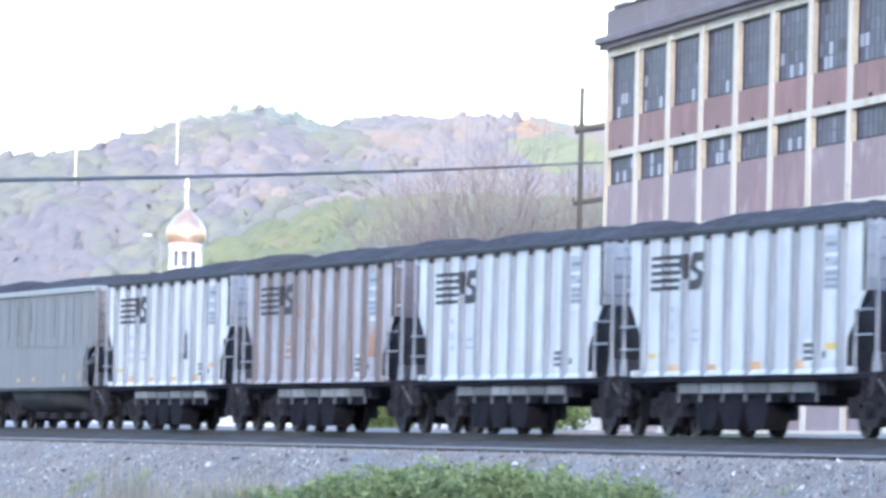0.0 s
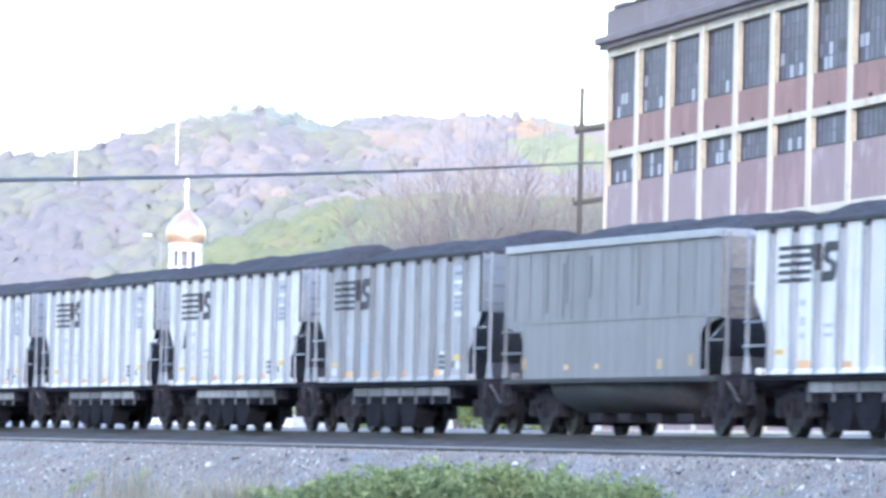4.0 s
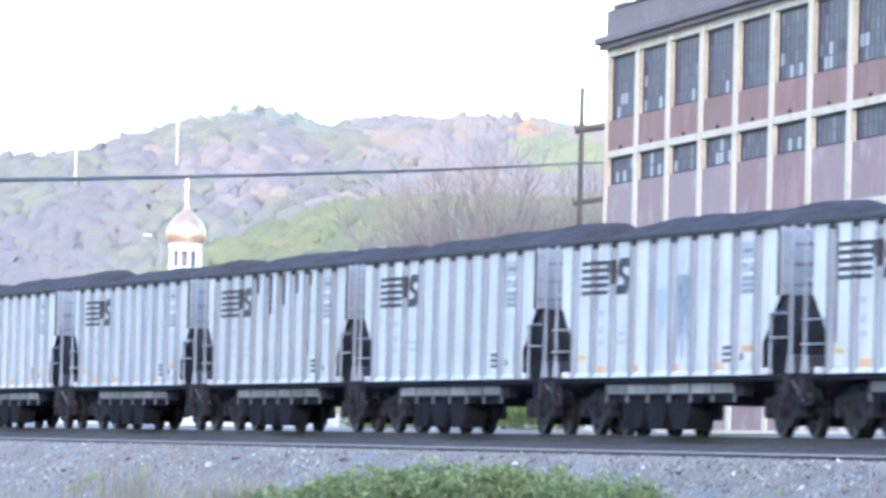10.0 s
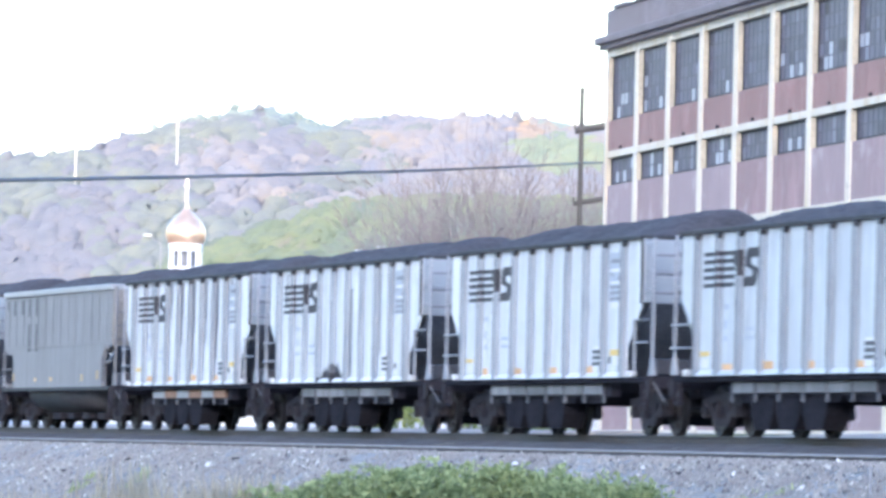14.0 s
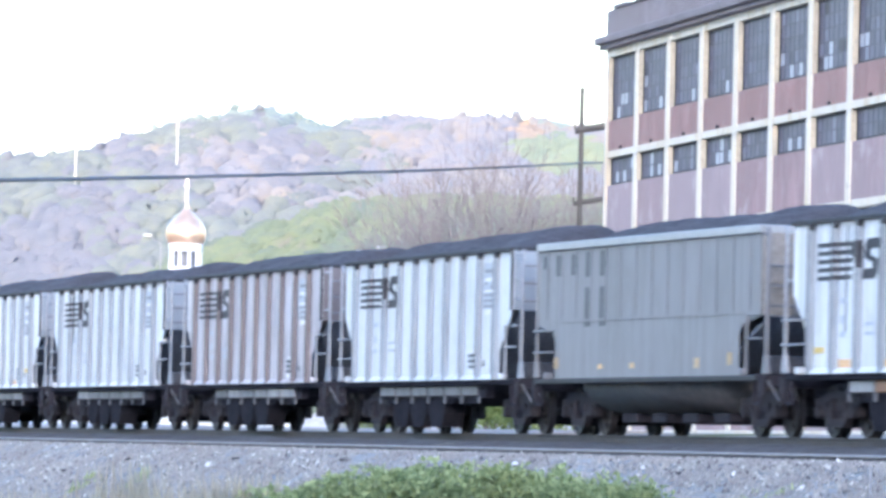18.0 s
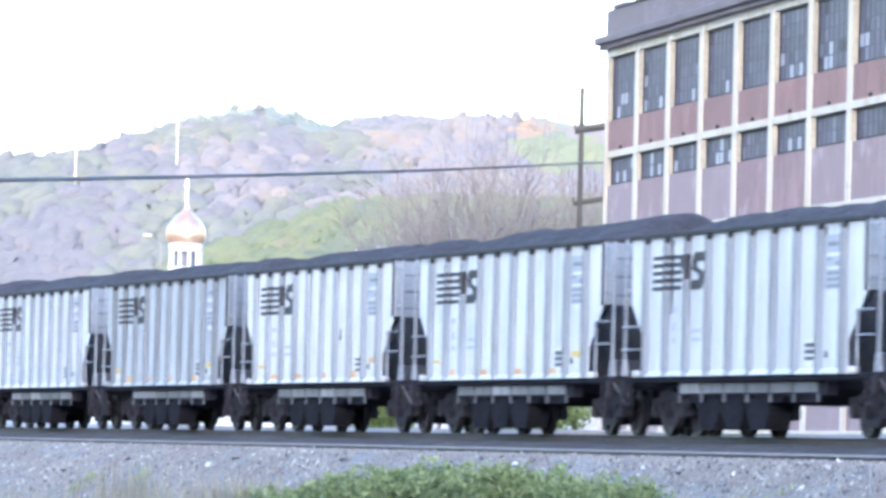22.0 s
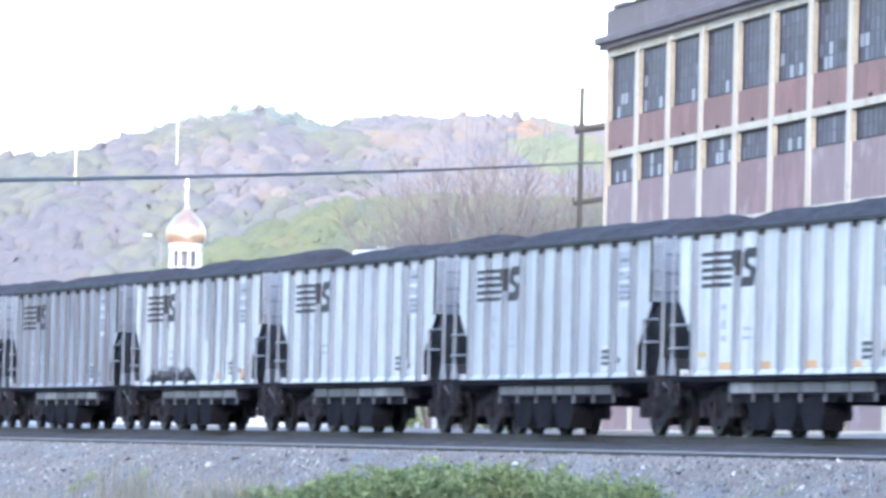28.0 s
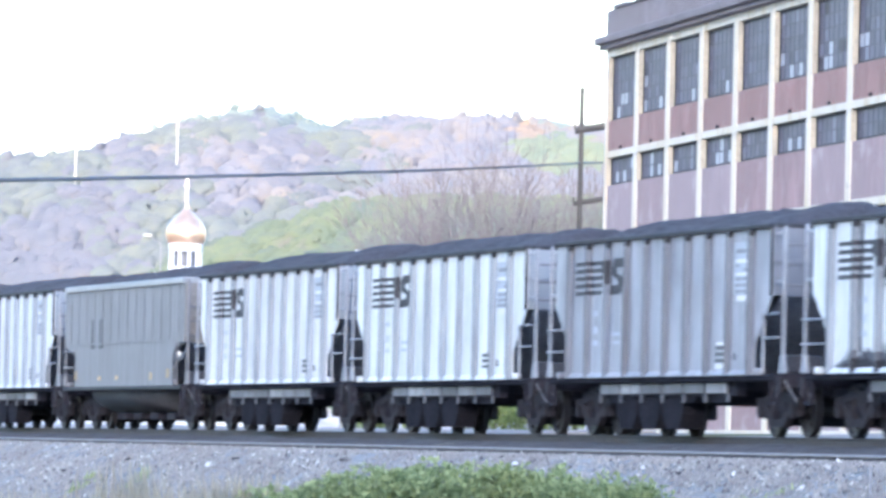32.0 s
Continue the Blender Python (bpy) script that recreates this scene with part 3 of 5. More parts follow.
def smooth_car(wheels):
    """A flat-sided aluminium hopper with a round belly."""
    c = empty("hopper_car", pose(0, 0, 0), "smooth grey aluminium coal hopper car with a rounded belly", "railway car", "cars of the coal train")
    for y in (-WIDE, WIDE):
        s = 1 if y > 0 else -1
        part("side_sheet", prism(bmesh.new(), side_outline(BODY_FLAT, ARCH_FLAT), y - s * 0.02, y), PAINT_GREY, c)
        part("side_sill", boxes((-6.9, 6.9, y - 0.07, y + 0.07, SILL - 0.10, SILL), bevel=0.015), rim_steel, c)
        part("seam", boxes((-6.0, 6.0, y - 0.02 if s < 0 else y + 0.002, y - 0.002 if s < 0 else y + 0.02, 2.15, 2.19)), PAINT_GREY, c)
        for i in range(14):
            x = -6.3 + 0.97 * i
            lo, hi = (y - 0.016, y - 0.002) if s < 0 else (y + 0.002, y + 0.016)
            part("stiffener", boxes((x - 0.04, x + 0.04, lo, hi, 2.2, RIM - 0.16), bevel=0.006), PAINT_GREY, c)
    part("top_chord", boxes((-BODY_FLAT, BODY_FLAT, -WIDE - 0.07, -WIDE + 0.05, RIM - 0.15, RIM), (-BODY_FLAT, BODY_FLAT, WIDE - 0.05, WIDE + 0.07, RIM - 0.15, RIM),
                            (-BODY_FLAT, -BODY_FLAT + 0.1, -WIDE + 0.05, WIDE - 0.05, RIM - 0.15, RIM), (BODY_FLAT - 0.1, BODY_FLAT, -WIDE + 0.05, WIDE - 0.05, RIM - 0.15, RIM), bevel=0.015), chord_grey, c, "pale aluminium top chord")
    bm = bmesh.new()
    n = 14
    out = [(-1.42, 1.05)] + [(-1.42 * math.cos(math.pi * k / n), 1.0 - 0.66 * math.sin(math.pi * k / n)) for k in range(1, n)] + [(1.42, 1.05)]
    for xa, xb in ((-4.25, 4.25),):
        a = [bm.verts.new((xa, y, z)) for y, z in out]
        b = [bm.verts.new((xb, y, z)) for y, z in out]
        bm.faces.new(a), bm.faces.new(b)
        for i in range(len(out) - 1):
            bm.faces.new((a[i], a[i + 1], b[i + 1], b[i]))
    bmesh.ops.recalc_face_normals(bm, faces=bm.faces[:])
    part("belly", bm, belly_grey, c, "rounded belly in dull grey", smooth=True)
    for i in range(4):
        x = -2.85 + 1.9 * i
        part("gate", boxes((x - 0.45, x + 0.45, -0.9, 0.9, 0.24, 0.42), bevel=0.02), steel_dark, c)
    for x, w, z0, z1, tape in ((-5.75, 0.30, 1.26, 1.48, tape_pale), (-2.8, 0.26, 1.24, 1.33, orange), (-0.75, 0.26, 1.24, 1.34, orange), (3.2, 0.26, 1.22, 1.40, tape_pale), (5.1, 0.26, 1.26, 1.48, tape_pale)):
        mark(c, "reflector", tape, [(x, x + w, z0, z1)], "faded reflector tape")
    for i in range(14):
        x = -6.3 + 0.97 * i
        # dark ticks stand in for the shadow lines under the chord
        mark(c, "dust_run", belly_grey, [(x - 0.05, x + 0.03, RIM - 0.34, RIM - 0.155)], "dark tick of shade under the chord")
    under_parts(c, wheels, BODY_FLAT, 2.12)
    return c


PAINT_DEFAULT = car_paint("white hopper paint", (0.62, 0.65, 0.70), 0.3, (0.25, 0.26, 0.29), 0.0)
RIB_DEFAULT = car_paint("grimy post paint", (0.62, 0.65, 0.70), 0.5, (0.25, 0.26, 0.29), 1.0)
RUNG_DEFAULT = plain("grimy rungs", (0.20, 0.21, 0.235), 0.7, 0.0, 3, 0.3)
LADDER = plain("dull ladder paint", (0.34, 0.355, 0.39), 0.7, 0.0, 3, 0.4)
PAINT_GREY = car_paint("grey hopper paint", (0.262, 0.26, 0.284), 0.35, (0.15, 0.15, 0.155), 4.0)
chord_grey = plain("aluminium chord", (0.40, 0.41, 0.43), 0.5, 0.2, 2, 0.2)
belly_grey = plain("belly paint", (0.10, 0.10, 0.108), 0.7, 0.0, 1, 0.35, spec=0.15)
end_brown = plain("rusty end paint", (0.30, 0.28, 0.265), 0.8, 0.0, 2, 0.35)

WHITE, DIRTY, BROWN, GREYISH, STREAK = "white", "dirty", "brown", "greyish", "streaked"
# passing time of each car's emblem, its look, reflector tape, how bright and how blue its paint has stayed
CARS = [(-2.66, WHITE, 1, 1.0, 0.0), (-1.50, WHITE, 1, 0.98, 0.0), (-0.36, WHITE, 0, 0.99, 0.0), (0.80, BROWN, 0, 1.0, 0.0), (1.94, WHITE, 1, 1.10, -0.02), (3.11, "smooth", 0, 1, 0), (4.28, GREYISH, 1, 0.94, 0.0),
        (5.415, WHITE, 1, 1.10, 0.0), (6.54, WHITE, 1, 1.16, -0.05), (7.70, WHITE, 1, 1.0, -0.02), (8.84, WHITE, 1, 1.0, 0.0), (9.98, WHITE, 0, 0.90, 0.02), (11.10, STREAK, 0, 0.87, 0.01), (12.26, WHITE, 1, 0.83, 0.03),
        (13.445, WHITE, 1, 0.95, 0.0), (14.63, WHITE, 0, 1.03, 0.0), (15.78, STREAK, 1, 1.05, 0.0), (16.94, "smooth", 2, 1, 0), (18.107, WHITE, 0, 0.92, 0.01), (19.27, BROWN, 0, 1.0, 0.0), (20.46, WHITE, 0, 0.95, 0.0),
        (21.635, WHITE, 1, 1.03, 0.0), (22.80, WHITE, 1, 1.08, -0.01), (23.957, GREYISH, 1, 1.15, 0.02), (25.12, WHITE, 0, 1.0, 0.0), (26.27, WHITE, 1, 1.04, 0.0), (27.40, WHITE, 0, 0.84, 0.03), (28.545, WHITE, 0, 0.96, 0.02),
        (29.70, STREAK, 0, 1.05, 0.0), (30.87, DIRTY, 0, 1.0, 0.0), (32.03, WHITE, 0, 1.05, 0.0), (33.16, WHITE, 0, 1.1, -0.02), (34.32, "smooth", 1, 1, 0), (35.47, WHITE, 0, 1.0, 0.0), (36.62, WHITE, 0, 1.0, 0.0)]
LOOKS = {WHITE: ((0.83, 0.855, 0.88), 0.23, (0.27, 0.285, 0.325)), DIRTY: ((0.47, 0.49, 0.54), 0.45, (0.22, 0.22, 0.25)), BROWN: ((0.64, 0.615, 0.655), 0.5, (0.25, 0.225, 0.235)),
         GREYISH: ((0.575, 0.59, 0.62), 0.4, (0.235, 0.25, 0.275)), STREAK: ((0.80, 0.82, 0.845), 0.25, (0.24, 0.25, 0.28))}
WORDS = {WHITE: "white-painted ribbed coal hopper heaped with coal", DIRTY: "dull grey ribbed coal hopper heaped with coal", BROWN: "brownish weathered ribbed coal hopper heaped with coal",
         GREYISH: "greyish faded ribbed coal hopper heaped with coal", STREAK: "white ribbed coal hopper with black dust streaks, heaped with coal"}
TRAIN = []


def build_train():
    wheels = wheelset_mesh()
    first, flat = ribbed_car(wheels), smooth_car(wheels)
    for o in (first, *first.children_recursive, flat, *flat.children_recursive):
        o.name = o.name          # the two patterns become the first car of their kind
    used = set()
    for pass_time, kind, *_ in CARS:
        base = flat if kind == "smooth" else first
        car = copy_thing(base, pose(0, 0, 0)) if base in used else base
        used.add(base)
        TRAIN.append((car, pass_time))
    k = 0
    for (car, pass_time), (_, kind, tape, tone, blue) in zip(TRAIN, CARS):
        k += 1
        load = link("coal_load", COAL[k % len(COAL)], car, "heaped black coal")
        if kind == "smooth":
            for o in car.children_recursive:
                slot = o.material_slots[0] if o.material_slots else None
                if slot and slot.material in (PAINT_DEFAULT, RIB_DEFAULT, LADDER):
                    slot.link = "OBJECT"
                    slot.material = end_brown if o.name.startswith(("bulkhead", "end_")) else PAINT_GREY
            load.matrix_basis = load.matrix_basis @ pose(0, 0, -0.04)
            if tape:
                rows = [(-6.6, -6.3, 3.2, 3.45), (-5.75, -5.37, 3.05, 3.45), (-4.7, -4.32, 3.05, 3.45), (-3.75, -3.37, 3.0, 3.48), (-2.8, -2.42, 3.0, 3.48), (-3.75, -3.37, 2.05, 2.8), (-2.8, -2.42, 2.05, 2.8)]
                for r in rows if tape == 2 else rows[-2:]:
                    mark(car, "painted_panel", panel_dark, [r], "dark painted-out panel")
            continue
        col, grime, dirt = LOOKS[kind]
        r = random.Random(k * 31)
        col = tuple(min(0.9, c * tone * t) for c, t in zip(col, (1 - blue, 1.0, 1 + 0.5 * blue)))
        paint = car_paint("hopper paint", col, grime * r.uniform(0.8, 1.25), dirt, k * 1.37, 0.5 if kind == BROWN and k < 6 else 0.0)
        # posts: darker copy of the paint, their shaded sides and dust put in
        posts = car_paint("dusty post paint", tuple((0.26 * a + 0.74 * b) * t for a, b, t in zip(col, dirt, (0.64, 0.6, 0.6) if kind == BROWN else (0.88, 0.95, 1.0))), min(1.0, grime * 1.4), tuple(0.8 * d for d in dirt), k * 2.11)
        for o in car.children_recursive:
            slot = o.material_slots[0] if o.material_slots else None
            if slot and slot.material == PAINT_DEFAULT:
                slot.link = "OBJECT"
                slot.material = paint
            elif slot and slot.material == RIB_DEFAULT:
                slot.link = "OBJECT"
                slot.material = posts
        tagged(car, WORDS[kind])
        if tape:
            mark(car, "reflector", yellow, [(-5.42, -4.92, 1.42, 1.42 + r.uniform(0.07, 0.11))], "faded yellow reflector tape")
            mark(car, "reflector_patch", mark_white, [(-5.40, -5.0, 1.22, 1.38)], "white patch below the tape")
            for x in (-3.95, -1.70, 0.78, 3.22):
                w, h = r.choice(((0.34, 0.13), (0.52, 0.12), (0.62, 0.14), (0.56, 0.11)))
                mark(car, "reflector", orange, [(x - 0.2, x - 0.2 + w, 1.17, 1.17 + h)], "faded orange reflector tape")
            mark(car, "reflector", yellow if r.random() < 0.4 else orange, [(4.62, 5.3, 1.48, 1.60)], "faded orange reflector tape")
            mark(car, "reflector_patch", mark_white, [(4.78, 5.3, 1.30, 1.46)], "white patch below the tape")


def stain(car, mat, x0, x1, z0, high, seed, label):
    """A ragged patch laid over sheet and posts."""
    r = random.Random(seed)
    for coat, lift, tall in ((soot_thin if mat is soot else mat, 0.003, 1.35), (mat, 0.008, 0.85)):
        rows, x = [], x0
        while x < x1:
            k = (x - x0) / (x1 - x0)
            h = high * tall * min(1.0, 0.25 + 4 * min(k, 1 - k)) * (0.75 + 0.35 * noise.noise((x * 2.2, seed, tall))) * r.uniform(0.7, 1.15)
            rows.append((x, x + 0.06, z0, z0 + h))
            x += 0.06
        part("stain", wrapped(rows, lift), coat, car, label)
        if mat in (rust, soot_thin):
            break


def scrawl(car, mat, x0, z0, wide, high, seed):
    """Loose sprayed loops that spell nothing."""
    r = random.Random(seed)
    pts = [(x0 + wide * (k / 16 + 0.12 * math.sin(k * 1.9 + seed)), z0 + high * (0.5 + 0.5 * math.sin(k * 1.25 + seed * 2))) for k in range(17)]
    bm = bmesh.new()
    y = -WIDE - 0.005
    low = [bm.verts.new((x, y, z)) for x, z in pts]
    top = [bm.verts.new((x + 0.05, y, z + 0.05)) for x, z in pts]
    for i in range(len(pts) - 1):
        bm.faces.new((low[i], low[i + 1], top[i + 1], top[i]))
    part("graffiti", bm, mat, car, "faded sprayed scrawl")


def car_at(pass_time):
    return min(TRAIN, key=lambda c: abs(c[1] - pass_time))[0]


build_train()
soot = plain("coal soot", (0.035, 0.035, 0.042), 0.9, 0.0, 2, 0.4)
soot_thin = plain("thin coal dust", (0.13, 0.135, 0.155), 0.9, 0.0, 2, 0.4)
rust = plain("rust bloom", (0.52, 0.30, 0.215), 0.85, 0.0, 3, 0.4)
spray = plain("faded spray paint", (0.42, 0.55, 0.70), 0.6, 0.0, 2, 0.25)
spray_dark = plain("grey spray paint", (0.24, 0.30, 0.40), 0.6, 0.0, 2, 0.25)
stain(car_at(29.70), soot, -5.4, 0.6, SILL + 0.02, 0.42, 1, "soot patch at the foot")
stain(car_at(29.70), soot, 4.6, 5.5, SILL + 0.02, 0.25, 2, "soot patch at the foot")
mark(car_at(29.70), "reflector", orange, [(2.3, 2.6, 1.2, 1.36), (4.7, 5.0, 1.2, 1.42)], "faded orange reflector tape")
stain(car_at(0.80), rust, -2.9, -2.0, 1.62, 0.55, 3, "rust bloom")
stain(car_at(0.80), rust, -1.75, -1.55, 2.55, 0.3, 13, "rust bloom")
stain(car_at(0.80), rust, -0.5, -0.3, 2.5, 0.35, 14, "rust bloom")
stain(car_at(0.80), rust, 4.5, 5.2, 1.6, 0.5, 4, "rust bloom")
stain(car_at(1.94), soot_thin, 1.9, 2.3, 1.7, 0.5, 5, "grey smudge")
stain(car_at(5.40), soot, -5.08, -4.86, 1.95, 0.36, 6, "black smudge")
stain(car_at(14.63), soot, -1.9, 0.15, SILL + 0.02, 0.36, 7, "soot patch at the foot")
stain(car_at(23.957), rust, -1.0, -0.6, 1.3, 0.9, 8, "rust run")
stain(car_at(22.785), soot, 2.0, 2.15, 2.0, 0.35, 9, "black smudge")
for when, runs in ((11.10, 1), (15.78, 3), (29.70, 7), (14.63, 3), (7.70, 2), (28.545, 3), (20.46, 2)):
    r = random.Random(int(when * 100))
    for _ in range(runs):
        post = r.choice(RIBS[:-1]) + r.choice((0.11, 0.11, 0.45))
        top = RIM - 0.14 if r.random() < 0.7 else r.uniform(2.2, 3.2)
        w = r.uniform(0.06, 0.16)
        part("coal_streak", wrapped([(post, post + w, top - r.uniform(0.5, 2.3), top)]), soot_thin, car_at(when), "run of coal dust")
for x, low in ((-1.75, 0.4), (-0.52, 0.9), (0.72, 0.7), (1.95, 0.45), (3.2, 0.3)):
    part("coal_streak", wrapped([(x, x + 0.2, RIM - 0.14 - low, RIM - 0.14)]), soot, car_at(11.10), "run of coal dust")
for x, low in ((-1.7, 0.9), (-0.5, 1.5), (0.75, 2.1), (2.0, 1.5), (3.2, 1.9), (4.6, 1.2)):
    part("coal_streak", wrapped([(x, x + 0.10, RIM - 0.14 - low, RIM - 0.14), (x + 0.10, x + 0.17, RIM - 0.14 - 0.6 * low, RIM - 0.14)]), soot_thin, car_at(15.78), "run of coal dust")
plate_rust = plain("rust-orange plate", (0.30, 0.18, 0.12), 0.8, 0.0, 2, 0.35)
plate_white = plain("whitened plate", (0.34, 0.35, 0.37), 0.7, 0.0, 2, 0.25)
for o in car_at(15.78).children:
    if o.name.startswith("pocket_plate"):
        x = sum(v.co.x for v in o.data.vertices) / len(o.data.vertices)
        o.material_slots[0].link = "OBJECT"
        o.material_slots[0].material = plate_rust if round((x + 3.25) / 1.3) % 2 else plate_white
scrawl(car_at(8.84), spray_dark, 0.72, 1.35, 0.62, 1.6, 1)
scrawl(car_at(8.84), spray_dark, 0.86, 1.7, 0.5, 1.2, 4)
scrawl(car_at(8.84), spray, -0.45, 1.9, 0.5, 0.8, 3)
for x, low, top in ((-4.1, 2.35, 3.5), (-3.0, 2.2, 3.3), (-2.75, 2.5, 3.45), (-1.2, 2.6, 3.4), (1.9, 2.4, 3.5)):
    mark(car_at(3.11), "dust_run", panel_dark, [(x, x + 0.07, low, top)], "run of coal dust")
scrawl(car_at(4.28), spray, -3.0, 1.4, 0.5, 0.5, 7)


def clock(t):
    """The train's own time: it checks for a moment at 21.25 s."""
    return t - min(1.0, max(0.0, (t - 21.2) / 0.1)) / 30


def motions():
    """The whole train rolls to +X at an even pace; its wheels turn with it while it is near."""
    for car, pass_time in TRAIN:
        at = lambda t: -124.24 + SPEED * (clock(t) - clock(pass_time))
        walk(car, [(t, pose(at(t), 0, 0)) for t in (0.0, 8.0, 16.0, 20.0, *(20.5 + 0.1 * n for n in range(17)), 22.6, 24.0, 28.0, 32.0)])
        first, last = max(0.0, pass_time - 4.2), min(32.0, pass_time + 3.4)
        if last <= 0 or first >= 32:
            first, last = 0.0, 0.0
        for tr in car.children:
            if not tr.name.startswith("truck"):
                continue
            for w in tr.children:
                if not w.name.startswith("wheelset"):
                    continue
                x = w.matrix_basis.translation.x
                rows = [(0.0, pose(x, 0, 0.457))] if first > 0 else []
                n0, n1 = int(first * FPS), int(last * FPS)
                for n in range(n0, n1 + 1):
                    rows.append((n / FPS, pose(x, 0, 0.457, 0, math.degrees(SPEED / 0.457 * (n - n0) / FPS), 0)))
                if last < 32.0:
                    rows.append((32.0, rows[-1][1]))
                walk(w, rows)


# ---- the factory behind the track ----
def wall_brick(name, col, mortar=(0.42, 0.38, 0.36), seed=0.0, tint=None):
    m = Mat(name, 0.85)
    t = m.t.nodes.new("ShaderNodeTexBrick")
    mp = m.t.nodes.new("ShaderNodeMapping")
    mp.inputs["Rotation"].default_value = (radians(90), 0, 0)
    m.link(m.co, mp.inputs["Vector"])
    m.link(mp.outputs["Vector"], t.inputs["Vector"])
    t.inputs["Scale"].default_value, t.inputs["Brick Width"].default_value, t.inputs["Row Height"].default_value, t.inputs["Mortar Size"].default_value = 1.0, 0.22, 0.075, 0.008
    t.inputs["Color1"].default_value, t.inputs["Color2"].default_value, t.inputs["Mortar"].default_value = (*col, 1), (*[c * 0.8 for c in col], 1), (*mortar, 1)
    c = m.mix(m.ramp(m.noise(0.5, 5, (1, 1, 0.5), (seed, 0, 0)), (0.45, (0, 0, 0)), (0.75, (0.5,) * 3)), t.outputs["Color"], tuple(min(1, c * 1.5 + 0.08) for c in col))
    c = m.mix(m.ramp(m.noise(1.4, 4, (1.5, 1, 0.3), (seed, 4, 0)), (0.5, (0, 0, 0)), (0.8, (0.4,) * 3)), c, tuple(c * 0.6 for c in col))
    if tint:
        c = m.mix(m.ramp(m.each(), (0.2, (0, 0, 0)), (0.9, (0.6,) * 3)), c, tint)
        c = m.mix(m.ramp(m.noise(0.8, 5, (1, 1, 1), (seed * 3, 2, 2)), (0.58, (0, 0, 0)), (0.70, (0.6,) * 3)), c, (0.50, 0.43, 0.45))
    m.colour(c)
    return m.m


brick_red = wall_brick("red brick", (0.30, 0.15, 0.14))
brick_pink = wall_brick("painted brick infill", (0.33, 0.20, 0.215), seed=5.0, tint=(0.38, 0.32, 0.335))
def concrete_mat():
    m = Mat("cream painted concrete", 0.8)
    c = m.mix(m.noise(5, 4), (0.64, 0.59, 0.51), (0.76, 0.71, 0.62))
    c = m.mix(m.ramp(m.noise(0.9, 4, (1.2, 1.2, 0.25), (2, 0, 0)), (0.48, (0, 0, 0)), (0.72, (0.75,) * 3)), c, (0.58, 0.46, 0.27))
    c = m.mix(m.ramp(m.noise(1.6, 4, (1, 1, 1), (7, 0, 3)), (0.62, (0, 0, 0)), (0.7, (0.55,) * 3)), c, (0.40, 0.36, 0.33))
    m.colour(c)
    return m.m


concrete = concrete_mat()
cornice_mat = plain("weathered coping", (0.22, 0.19, 0.205), 0.8, 0.0, 1.2, 0.3)
def pane_mat():
    m = Mat("dusty factory glass", 0.45, 0.0, 0.12)
    c = m.ramp(m.each(), (0.0, (0.04, 0.04, 0.06)), (0.06, (0.078, 0.078, 0.115)), (0.5, (0.098, 0.099, 0.146)), (0.9, (0.12, 0.122, 0.178)), (1.0, (0.21, 0.22, 0.29)))
    m.colour(m.mix(m.ramp(m.noise(1.2, 4), (0.4, (0, 0, 0)), (0.7, (0.5,) * 3)), c, (0.145, 0.155, 0.205)))
    return m.m


glass = pane_mat()
glass_pale = plain("whitewashed pane", (0.38, 0.40, 0.47), 0.5, 0.0, 1.0, 0.25)
sash = plain("steel sash", (0.080, 0.078, 0.110), 0.6, 0.0, 3, 0.3)
frame_dark = plain("blackened window frame", (0.03, 0.029, 0.036), 0.7, 0.0, 3, 0.3)
reveal_tan = plain("stained tan reveal", (0.52, 0.47, 0.38), 0.85, 0.0, 1.2, 0.3)


